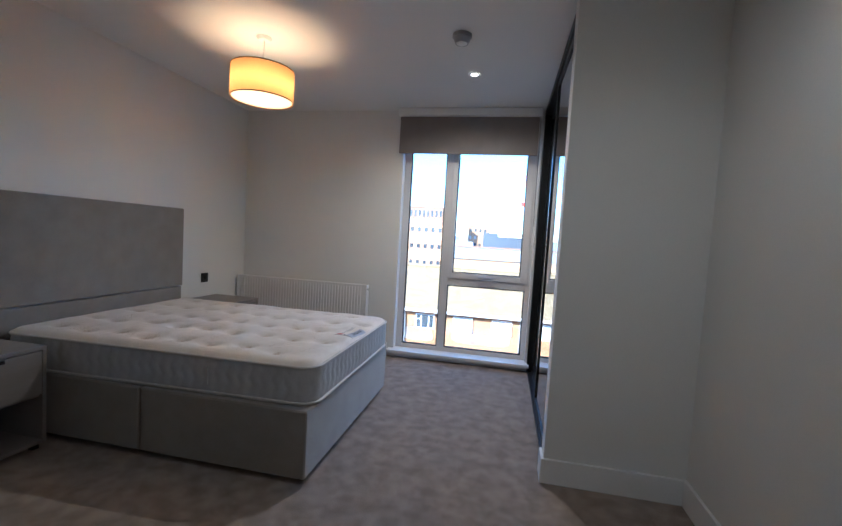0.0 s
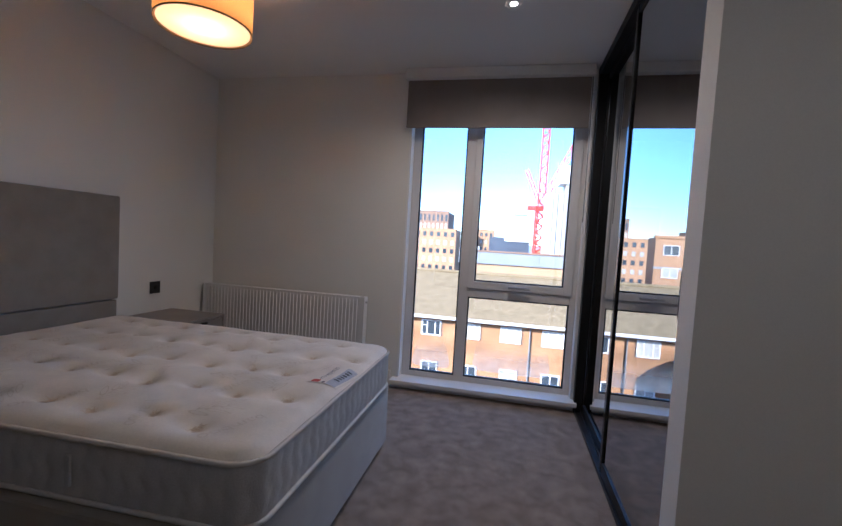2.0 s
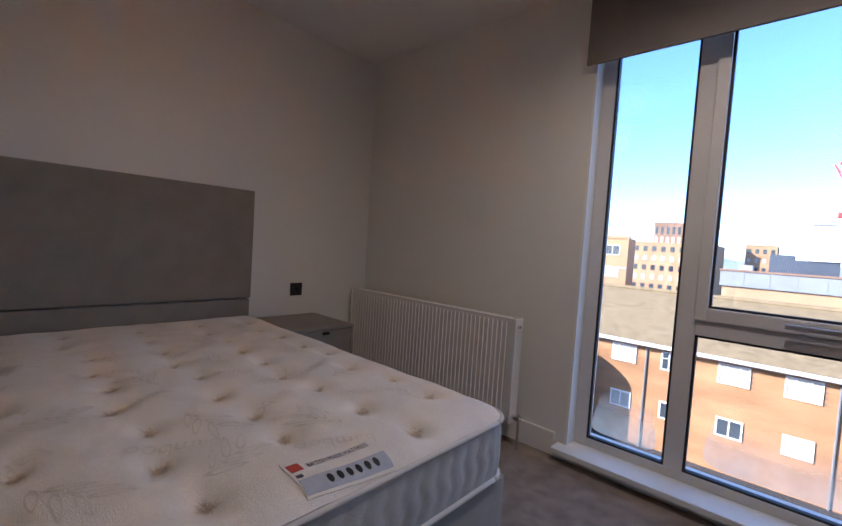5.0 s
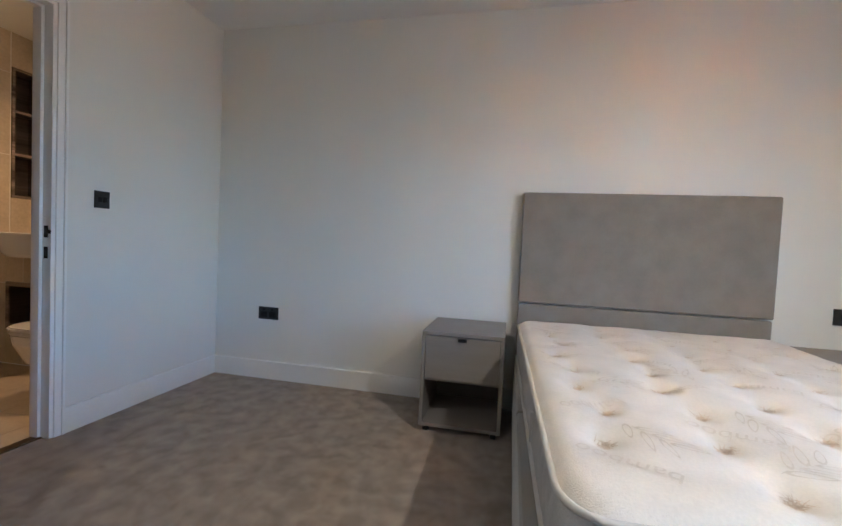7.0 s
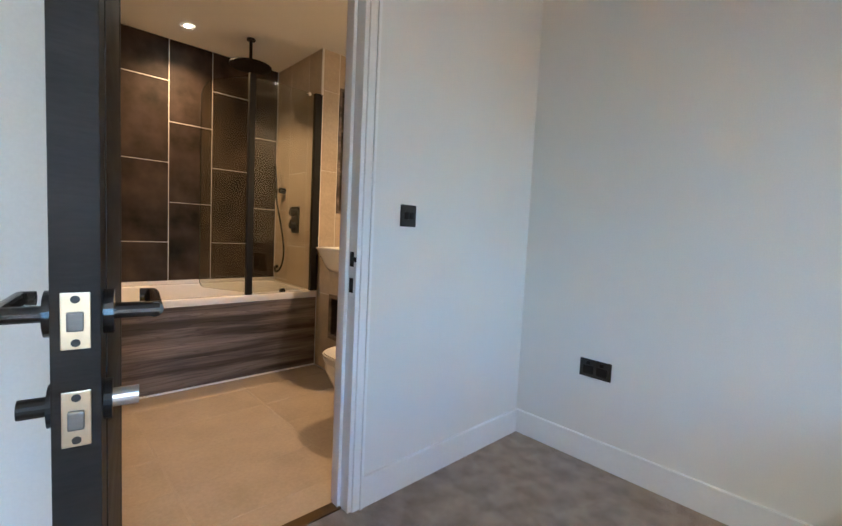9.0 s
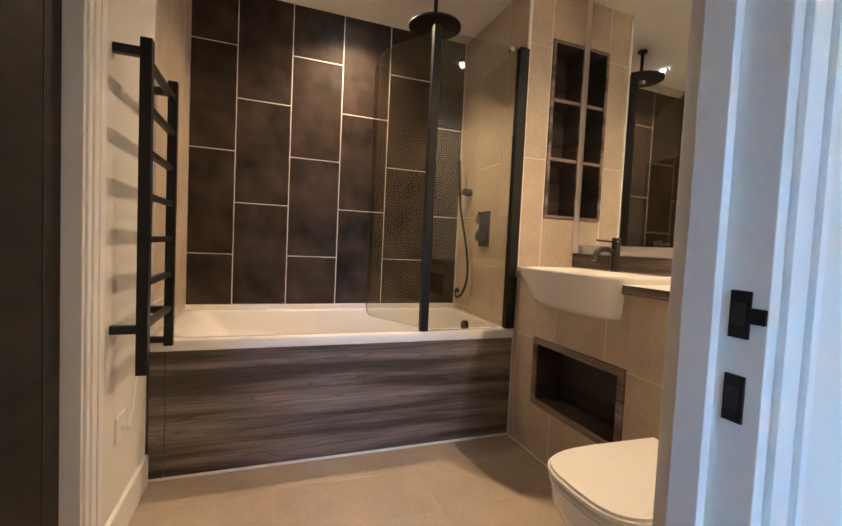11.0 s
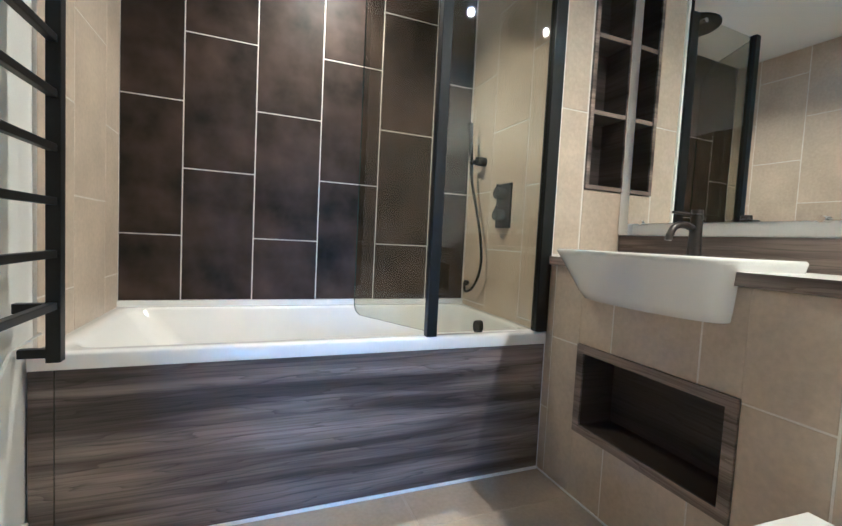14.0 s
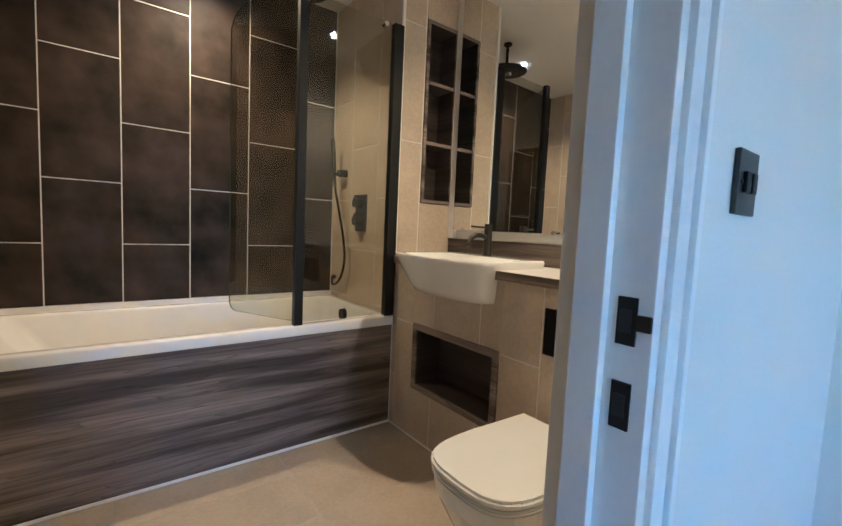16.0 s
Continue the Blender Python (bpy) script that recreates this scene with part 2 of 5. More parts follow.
GREYMIRROR = bpy.data.materials.new("grey_tinted_mirror")
GREYMIRROR.use_nodes = True
_b = GREYMIRROR.node_tree.nodes["Principled BSDF"]
_b.inputs["Base Color"].default_value, _b.inputs["Metallic"].default_value, _b.inputs["Roughness"].default_value = (0.53, 0.55, 0.57, 1), 1.0, 0.015
LED = glow("warm_led", (1.0, 0.82, 0.58), 4)

# ---- building helpers ----
PLACE = {}


def thing(name, at=(0, 0, 0), label="", category="", group="", kind="", rz=0.0):
    ob = new(name)
    ob.empty_display_size = 0.1
    m = pose(*at, 0, 0, rz)
    ob.matrix_world = m
    PLACE[ob] = m
    return tagged(ob, label, category, group, kind)


def part(name, bm, mat, parent=None, label="", local=False, smooth=False):
    """One bmesh as one mesh object, its points given in the world unless local."""
    if parent is not None and not local:
        bm.transform(PLACE[parent].inverted())
    if smooth:
        for f in bm.faces:
            f.smooth = True
    me = bpy.data.meshes.new(name)
    bm.to_mesh(me)
    bm.free()
    me.materials.append(mat)
    ob = new(name, me)
    if parent is not None:
        ob.parent = parent
        PLACE[ob] = PLACE[parent]
    else:
        PLACE[ob] = Matrix.Identity(4)
    if label:
        ob["label"] = label
    return ob


def box(x0, x1, y0, y1, z0, z1, bevel=0.0, seg=2, bm=None):
    """A box between two corners, with rounded edges if asked; joined to bm if given."""
    one = bmesh.new()
    bmesh.ops.create_cube(one, size=1)
    for v in one.verts:
        v.co = Vector(((x0 + x1) / 2 + v.co.x * (x1 - x0), (y0 + y1) / 2 + v.co.y * (y1 - y0), (z0 + z1) / 2 + v.co.z * (z1 - z0)))
    if bevel:
        bmesh.ops.bevel(one, geom=one.edges[:], offset=bevel, segments=seg, affect="EDGES", profile=0.7)
    if bm is None:
        return one
    return join(bm, one)


def join(bm, other):
    me = bpy.data.meshes.new("joined")
    other.to_mesh(me)
    other.free()
    bm.from_mesh(me)
    bpy.data.meshes.remove(me)
    return bm


def cyl(a, b, r, r2=None, seg=20, bm=None, caps=True):
    """A round bar from a to b."""
    a, b = Vector(a), Vector(b)
    one = bmesh.new()
    bmesh.ops.create_cone(one, cap_ends=caps, segments=seg, radius1=r, radius2=r if r2 is None else r2, depth=(b - a).length)
    turn = (b - a).to_track_quat("Z", "Y").to_matrix().to_4x4()
    one.transform(Matrix.Translation((a + b) / 2) @ turn)
    return one if bm is None else join(bm, one)


def tube(points, r, seg=10):
    """A bent round tube through points."""
    bm = bmesh.new()
    rings, pts = [], [Vector(p) for p in points]
    for i, p in enumerate(pts):
        d = (pts[min(i + 1, len(pts) - 1)] - pts[max(i - 1, 0)]).normalized()
        side = d.cross(Vector((0.31, 0.87, 0.12))).normalized()
        up = d.cross(side)
        rings.append([bm.verts.new(p + r * (math.cos(k * math.tau / seg) * side + math.sin(k * math.tau / seg) * up)) for k in range(seg)])
    for q, w in zip(rings, rings[1:]):
        for k in range(seg):
            bm.faces.new((q[k], q[(k + 1) % seg], w[(k + 1) % seg], w[k]))
    bm.faces.new(rings[0][::-1])
    bm.faces.new(rings[-1])
    return bm


def prism(outline, z0, z1, bevel=0.0):
    """An outline in x, y raised from z0 to z1."""
    bm = bmesh.new()
    f = bm.faces.new([bm.verts.new((x, y, z0)) for x, y in outline])
    up = bmesh.ops.extrude_face_region(bm, geom=[f])
    bmesh.ops.translate(bm, verts=[v for v in up["geom"] if isinstance(v, bmesh.types.BMVert)], vec=(0, 0, z1 - z0))
    bmesh.ops.recalc_face_normals(bm, faces=bm.faces)
    if bevel:
        bmesh.ops.bevel(bm, geom=bm.edges[:], offset=bevel, segments=2, affect="EDGES")
    return bm


def structure(name, bm, mat, label=""):
    return tagged(part(name, bm, mat), label, "", "", "structure")


def wall_x(name, y0, y1, x0, x1, z1, holes, mat):
    """A wall that runs along x, between y0 and y1, with holes (xa, xb, za, zb) through it."""
    bm = bmesh.new()
    at = x0
    for xa, xb, za, zb in sorted(holes):
        box(at, xa, y0, y1, 0, z1, bm=bm)
        if za > 0:
            box(xa, xb, y0, y1, 0, za, bm=bm)
        if zb < z1:
            box(xa, xb, y0, y1, zb, z1, bm=bm)
        at = xb
    box(at, x1, y0, y1, 0, z1, bm=bm)
    return structure(name, bm, mat)


def wall_y(name, x0, x1, y0, y1, z1, holes, mat):
    bm = bmesh.new()
    at = y0
    for ya, yb, za, zb in sorted(holes):
        box(x0, x1, at, ya, 0, z1, bm=bm)
        if za > 0:
            box(x0, x1, ya, yb, 0, za, bm=bm)
        if zb < z1:
            box(x0, x1, ya, yb, zb, z1, bm=bm)
        at = yb
    box(x0, x1, at, y1, 0, z1, bm=bm)
    return structure(name, bm, mat)


# ---- the shell of the flat ----
H = 2.42
WY = 4.27                                # inner face of the window wall
WIN = (1.695, 3.005, 0.06, 2.36)         # window opening: x from, to, z from, to
DOORX = (1.108, 1.835)                     # bathroom door opening
structure("floor", box(-0.3, 4.0, -0.16, WY, -0.25, 0.0), CARPET, "taupe grey cut-pile carpet with footprints and tracks")
structure("floor_bathroom", box(-0.3, 2.25, -2.75, -0.164, -0.25, -0.0028), FLOORGROUT, "sand grout bed under the bathroom tiles")
structure("floor_hall", box(2.25, 4.0, -2.75, -0.164, -0.25, 0.0), CARPET, "taupe grey carpet")
structure("ceiling", box(-0.3, 4.0, -0.1, WY + 0.3, H, H + 0.25), CEIL, "white painted bedroom ceiling")
structure("ceiling_bathroom", box(-0.3, 4.0, -2.75, -0.1, H, H + 0.25), CEIL, "white painted bathroom ceiling")
wall_y("wall_west", -0.3, 0.0, -0.1, WY + 0.3, H, [], WALL)
wall_x("wall_north", WY, WY + 0.30, 0.0, 4.0, H, [WIN], WALL)
wall_x("wall_south", -0.21, -0.10, -0.3, 1.926, H, [(DOORX[0] - 0.028, DOORX[1] + 0.028, 0, 2.0)], WALL)
wall_x("wall_entry", -0.02, 0.13, 1.926, 3.66, H, [(2.42, 3.22, 0, 2.0)], WALL)
structure("wall_return", box(1.926, 2.06, -0.21, -0.02, 0, H), WALL)
wall_y("wall_east", 3.66, 4.0, -2.75, WY, H, [], WALL)
structure("wall_wardrobe_end", box(3.004, 3.66, 2.396, 2.506, 0, H), WALL)
wall_y("wall_bathroom_east", 2.05, 2.18, -2.75, -0.21, H, [(-1.12, -0.42, 0, 2.0)], WALL)
wall_x("wall_bathroom_south", -2.75, -2.515, -0.3, 2.05, H, [], WALL)
wall_y("wall_bathroom_west", -0.3, -0.085, -2.515, -0.21, H, [], WALL)
wall_x("wall_hall_south", -2.75, -2.6, 2.18, 3.66, H, [], WALL)


def skirting(name, x0, x1, y0, y1, h=0.125):
    bm = box(x0, x1, y0, y1, 0, h, 0.004)
    return structure(name, bm, TRIM, "white painted skirting board")


skirting("baseboard", 0, 0.016, -0.1, WY)
skirting("baseboard", 0.016, 1.061, -0.1, -0.084)
skirting("baseboard", 0.016, 1.64, WY - 0.016, WY)
skirting("baseboard", 1.926, 2.35, 0.13, 0.146)
skirting("baseboard", 3.29, 3.66, 0.13, 0.146)
skirting("baseboard", 3.644, 3.66, 0.146, 2.396)
skirting("baseboard", 3.004, 3.644, 2.380, 2.396)
skirting("baseboard", 2.989, 3.004, 2.380, 2.506)
skirting("baseboard", 2.034, 2.05, -1.72, -1.21)


# ---- window ----
def misted():
    m = bpy.data.materials.new("condensation")
    m.use_nodes = True
    n, l = m.node_tree.nodes, m.node_tree.links
    tr, tl, mx, nz, mr, tc = n.new("ShaderNodeBsdfTransparent"), n.new("ShaderNodeBsdfTranslucent"), n.new("ShaderNodeMixShader"), n.new("ShaderNodeTexNoise"), n.new("ShaderNodeMapRange"), n.new("ShaderNodeTexCoord")
    tl.inputs[0].default_value = (1.0, 0.84, 0.64, 1)
    nz.inputs["Scale"].default_value = 9
    l.new(tc.outputs["Object"], nz.inputs["Vector"])
    mr.inputs[1].default_value, mr.inputs[2].default_value, mr.inputs[3].default_value, mr.inputs[4].default_value = 0.3, 0.65, 0.75, 1.0
    l.new(nz.outputs["Fac"], mr.inputs[0])
    sx, fade, mul = n.new("ShaderNodeSeparateXYZ"), n.new("ShaderNodeMapRange"), n.new("ShaderNodeMath")
    fade.interpolation_type = "SMOOTHSTEP"
    fade.inputs[1].default_value, fade.inputs[2].default_value, fade.inputs[3].default_value, fade.inputs[4].default_value = 0.13, 0.36, 0.50, 0.0
    mul.operation = "MULTIPLY"
    l.new(tc.outputs["Object"], sx.inputs[0])
    l.new(sx.outputs["Z"], fade.inputs[0])
    l.new(fade.outputs[0], mul.inputs[0])
    l.new(mr.outputs[0], mul.inputs[1])
    l.new(mul.outputs[0], mx.inputs[0])
    l.new(tr.outputs[0], mx.inputs[1])
    l.new(tl.outputs[0], mx.inputs[2])
    l.new(mx.outputs[0], n["Material Output"].inputs[0])
    return m


MIST = misted()


def window():
    w = thing("window_1", (2.33, WY, 0.06), "tall grey framed window with fixed panes and an opening casement", "window", kind="structure")
    x0, x1, z0, z1 = WIN
    ya, yb = 4.355, 4.425
    f = 0.055
    part("window_frame", box(x0, x0 + f + 0.02, ya, yb, z0, z1, 0.004), FRAME, w)
    part("window_frame", box(x1 - f, x1, ya, yb, z0, z1, 0.004), FRAME, w)
    part("window_frame", box(x0 + f + 0.02, x1 - f, ya, yb, z1 - f, z1, 0.004), FRAME, w)
    part("window_frame", box(x0 + f + 0.02, x1 - f, ya, yb, z0, z0 + f, 0.004), FRAME, w)
    part("mullion", box(2.128, 2.203, ya - 0.002, yb, z0 + f, z1 - f, 0.004), FRAME, w)
    part("transom", box(2.203, x1 - f, ya - 0.003, yb, 0.745, 0.815, 0.004), FRAME, w)
    # the opening light stands a little proud
    cx0, cx1, cz0, cz1 = 2.195, x1 - f + 0.012, 0.815, z1 - f
    cas = part("casement", box(cx0, cx0 + 0.048, ya - 0.018, yb - 0.01, cz0, cz1, 0.005), FRAME, w)
    part("casement_stile", box(cx1 - 0.062, cx1, ya - 0.018, yb - 0.01, cz0, cz1, 0.005), FRAME, cas)
    part("casement_rail", box(cx0 + 0.048, cx1 - 0.062, ya - 0.017, yb - 0.01, cz0, cz0 + 0.055, 0.005), FRAME, cas)
    part("casement_rail", box(cx0 + 0.048, cx1 - 0.062, ya - 0.017, yb - 0.01, cz1 - 0.06, cz1, 0.005), FRAME, cas)
    hb = box(2.545, 2.565, ya - 0.045, ya - 0.017, 0.838, 0.858, 0.004)
    box(2.50, 2.66, ya - 0.055, ya - 0.040, 0.832, 0.852, 0.006, bm=hb)
    part("handle", hb, ALUMINIUM, cas, "silver lever window handle")
    g = 0.010
    for a, b, c, d in ((x0 + f + 0.02, 2.128, z0 + f, z1 - f), (2.203, x1 - f, z0 + f, 0.745), (cx0 + 0.048, cx1 - 0.062, cz0 + 0.055, cz1 - 0.06)):
        bm = box(a, a + g, ya + 0.006, ya + 0.03, c, d)
        box(b - g, b, ya + 0.006, ya + 0.03, c, d, bm=bm)
        box(a + g, b - g, ya + 0.006, ya + 0.03, c, c + g, bm=bm)
        box(a + g, b - g, ya + 0.006, ya + 0.03, d - g, d, bm=bm)
        part("gasket", bm, GASKET, w)
        p = part("pane", box(a + 0.002, b - 0.002, ya + 0.032, ya + 0.036, c + 0.002, d - 0.002), PANE, w)
        p.visible_shadow = False
    for px, hw, zb, zt, lean in ((1.935, 0.165, 0.150, 0.40, 0.35), (2.560, 0.300, 0.165, 0.42, 0.12)):
        bm = bmesh.new()                   # rounded at the foot, leaning in and fading towards the top
        ring = []
        for k in range(40):
            a = k * math.tau / 40
            ca, sa = math.cos(a), math.sin(a)
            u, v = math.copysign(abs(ca) ** 0.35, ca), math.copysign(abs(sa) ** 0.35, sa)
            ring.append(bm.verts.new((px + hw * u * (1 - lean * (v + 1) / 2), ya + 0.0305, (zb + zt) / 2 + (zt - zb) / 2 * v)))
        bm.faces.new(ring)
        mist = part("condensation", bm, MIST, w, "pale patch of condensation on the glass")
        mist.visible_shadow = False
    part("window_sill", box(1.655, 3.03, 4.185, ya - 0.002, 0.045, 0.075, 0.006), TRIM, w, "white painted timber window board")
    part("sill_apron", box(1.645, 3.02, WY - 0.02, WY - 0.002, 0.0, 0.045), TRIM, w)
    part("reveal_lining", box(x0 - 0.002, x0 + 0.012, WY - 0.003, ya - 0.002, 0.077, z1), TRIM, w)
    part("reveal_lining", box(x1 - 0.012, x1 + 0.002, WY - 0.003, ya - 0.002, 0.077, z1), TRIM, w)


window()

# outer reveal of the facade, toothed brick edge
facade = thing("facade_reveal", (1.6, 4.54, 0), "outer brick reveal beside the window", "brick wall", kind="structure")
BRICK = material("orange_red_brick", (0.33, 0.135, 0.065), 0.85, vary=0.25, scale=1.3, fine=16, bump=0.3, bump_scale=30)
for i in range(31):
    d = 0.012 if i % 2 else 0.0
    part("brick", box(1.50, 1.652 + d, 4.533, 4.64, 0.0 + i * 0.075, 0.065 + i * 0.075, 0.003), BRICK, facade)


def roller_blind():
    b = thing("roller_blind", (2.31, 4.19, 2.0), "half-raised taupe roller blind with a white cassette", "blind")
    part("cassette", box(1.655, 2.985, 4.170, WY - 0.003, 2.350, 2.418, 0.010), TRIM, b, "white blind cassette")
    part("fabric", box(1.668, 2.968, 4.226, 4.230, 2.02, 2.351), BLIND, b, "taupe blackout fabric")
    part("bottom_bar", box(1.668, 2.968, 4.220, 4.236, 2.000, 2.022, 0.005), BLIND, b)
    part("chain", tube([(2.975, 4.22, 2.36), (2.978, 4.22, 1.9), (2.978, 4.22, 1.35)], 0.003, 6), NICKEL, b, "thin metal bead chain")


roller_blind()


def radiator():
    r = thing("radiator", (0.72, 4.15, 0.13), "white ribbed steel panel radiator under a bare wall", "radiator")
    x0, x1, z0, z1 = 0.035, 1.435, 0.135, 0.70
    yf, yb = 4.125, 4.20
    bm = bmesh.new()
    n = 46
    step = (x1 - x0 - 0.04) / n
    prof = []
    for i in range(n):                     # pressed ribs
        a = x0 + 0.02 + i * step
        prof += [(a, 0.006), (a + step * 0.30, 0.006), (a + step * 0.42, 0.0), (a + step * 0.88, 0.0)]
    prof = [(x0, 0.0)] + prof + [(x1, 0.0)]
    lo = [bm.verts.new((x, yf + d + 0.004, z0 + 0.02)) for x, d in prof]
    hi = [bm.verts.new((x, yf + d + 0.004, z1 - 0.02)) for x, d in prof]
    for k in range(len(prof) - 1):
        bm.faces.new((lo[k], lo[k + 1], hi[k + 1], hi[k]))
    box(x0, x1, yf + 0.012, yf + 0.022, z0, z1, 0.003, bm=bm)
    part("front_panel", bm, RADIATOR, r)
    part("back_panel", box(x0, x1, yb - 0.012, yb, z0, z1, 0.003), RADIATOR, r)
    top = bmesh.new()
    for i in range(28):
        a = x0 + 0.03 + i * (x1 - x0 - 0.06) / 28
        box(a, a + 0.030, yf + 0.022, yb - 0.012, z1 - 0.008, z1 - 0.002, bm=top)
    part("top_grille", top, RADIATOR, r)
    part("end_cap", box(x1 - 0.004, x1 + 0.008, yf, yb, z0, z1, 0.003), RADIATOR, r)
    part("end_cap", box(x0 - 0.008, x0 + 0.004, yf, yb, z0, z1, 0.003), RADIATOR, r)
    part("air_vent", cyl((x1 + 0.006, 4.15, z1 - 0.04), (x1 + 0.022, 4.15, z1 - 0.04), 0.010), CHROME, r)
    v = part("valve", cyl((x1 + 0.006, 4.16, 0.17), (x1 + 0.055, 4.16, 0.17), 0.016), CHROME, r, "chrome lockshield valve")
    part("pipe", cyl((x1 + 0.045, 4.16, 0.0), (x1 + 0.045, 4.16, 0.19), 0.0075), CHROME, v)
    for x in (0.3, 1.2):
        part("bracket", box(x, x + 0.03, yb, WY, 0.25, 0.6), RADIATOR, r)


radiator()


# ---- bed ----
BX0, BX1, BY0, BY1 = 0.085, 1.895, 2.005, 3.325


def divan():
    b = thing("divan_bed_base", (0.98, 2.665, 0), "grey velvet upholstered divan bed base under a mattress", "bed base")
    part("base_half", box(BX0, 0.98, BY0, BY1, 0.03, 0.36, 0.018, 3), VELVET, b)
    part("base_half", box(0.984, BX1, BY0, BY1, 0.03, 0.36, 0.018, 3), VELVET, b)
    for x in (0.2, 0.9, 1.1, 1.75):
        for y in (2.1, 3.2):
            part("castor", cyl((x, y, 0), (x, y, 0.035), 0.022), BLACK, b)


def headboard():
    h = thing("headboard", (0.04, 2.665, 0), "tall grey velvet headboard against the wall behind the bed", "headboard")
    part("upper_panel", box(0.004, 0.072, 2.005, 3.325, 0.672, 1.322, 0.016, 3), VELVET, h)
    part("lower_panel", box(0.004, 0.062, 2.007, 3.323, 0.05, 0.664, 0.012, 3), VELVET, h)
    for y in (2.3, 3.0):
        part("strut", box(0.008, 0.04, y, y + 0.06, 0.0, 0.06), BLACK, h)


def mattress():
    m = thing("mattress", (0.98, 2.665, 0.36), "bare tufted cream mattress with a quilted grey border", "mattress")
    z0, z1 = 0.362, 0.580
    nx, ny = 120, 90
    tufts = []
    for i in range(9):
        for j in range(5):
            tufts.append((BX0 + 0.14 + i * 0.195 + (0.0 if j % 2 else 0.05), BY0 + 0.13 + j * 0.262 + (0.0 if i % 2 else 0.03)))
    rnd = random.Random(4)
    tufts = [(x + rnd.uniform(-0.02, 0.02), y + rnd.uniform(-0.02, 0.02)) for x, y in tufts if x < BX1 - 0.08 and not (abs(x - 1.80) < 0.11 and abs(y - 2.668) < 0.17)]

    def shape(x, y):
        edge = min(x - BX0, BX1 - x, y - BY0, BY1 - y)
        z = z1 - 0.030 * math.exp(-edge / 0.022)
        for tx, ty in tufts:
            r2 = ((x - tx) / 0.050) ** 2 + ((y - ty) / 0.036) ** 2
            if r2 < 9:
                z -= 0.022 * math.exp(-r2) + 0.007 * math.exp(-r2 / 3.5)
        return z + 0.005 * noise.noise((x * 5, y * 5, 0)) + 0.002 * noise.noise((x * 17, y * 17, 3))

    cr = 0.085                             # corner radius in plan

    def corner(x, y):
        cx = min(max(x, BX0 + cr), BX1 - cr)
        cy = min(max(y, BY0 + cr), BY1 - cr)
        d = Vector((x - cx, y - cy))
        big = max(abs(d.x), abs(d.y))
        if d.x and d.y and d.length > 1e-6:
            d = d * (big / d.length)
        return cx + d.x, cy + d.y

    bm = bmesh.new()
    grid = []
    for i in range(nx + 1):
        row = []
        for j in range(ny + 1):
            x, y = BX0 + (BX1 - BX0) * i / nx, BY0 + (BY1 - BY0) * j / ny
            z = shape(x, y)
            row.append(bm.verts.new((*corner(x, y), z)))
        grid.append(row)
    for i in range(nx):
        for j in range(ny):
            bm.faces.new((grid[i][j], grid[i + 1][j], grid[i + 1][j + 1], grid[i][j + 1]))
    part("top_panel", bm, TICKING, m, smooth=True)

    def outline(grow, step=0.02):
        pts = []
        a, b, c, d = BX0 - grow, BX1 + grow, BY0 - grow, BY1 + grow
        r = cr + grow
        for cx, cy, s in ((b - r, d - r, 0), (a + r, d - r, 90), (a + r, c + r, 180), (b - r, c + r, 270)):
            for k in range(7):
                w = radians(s + 15 * k)
                pts.append(Vector((cx + r * math.cos(w), cy + r * math.sin(w))))
        fine = []
        for p, q in zip(pts, pts[1:] + pts[:1]):
            k = max(1, int((q - p).length / step))
            fine += [p.lerp(q, t / k) for t in range(k)]
        return fine

    line = outline(0.0, 0.009)
    total, run = 0.0, []
    for p, q in zip(line, line[1:] + line[:1]):
        run.append(total)
        total += (q - p).length
    bm = bmesh.new()
    levels = 12
    rows_ = []
    for k in range(levels + 1):
        z = z0 + 0.012 + (z1 - z0 - 0.05) * k / levels
        ring = []
        for p, s in zip(line, run):
            mid = Vector((0.98, 2.665))
            out = (p - mid)
            ex, ey = abs(out.x) - (BX1 - BX0) / 2 + 0.1, abs(out.y) - (BY1 - BY0) / 2 + 0.1
            nrm = Vector((math.copysign(max(ex, 0), out.x), math.copysign(max(ey, 0), out.y)))
            nrm = nrm.normalized() if nrm.length else Vector((0, 0))
            # wavy quilting lines run up the border
            wave = abs(math.sin(math.pi * (s + 0.010 * math.sin(k * 1.1)) / 0.062))
            puff = 0.009 * wave ** 0.4 * math.sin(math.pi * min(1, (k + 0.6) / (levels + 1))) ** 0.5
            ring.append(bm.verts.new((p.x + nrm.x * puff, p.y + nrm.y * puff, z)))
        rows_.append(ring)
    n = len(line)
    for q, w in zip(rows_, rows_[1:]):
        for k in range(n):
            bm.faces.new((q[k], q[(k + 1) % n], w[(k + 1) % n], w[k]))
    part("border", bm, BORDER, m, "grey quilted mattress border", smooth=True)
    for z in (z0 + 0.008, z1 - 0.034):
        loop = [(p.x, p.y, z) for p in outline(0.006, 0.06)]
        part("piping", tube(loop + loop[:1], 0.0075, 8), PIPING, m, "pale corded piping", smooth=True)
    bt = bmesh.new()
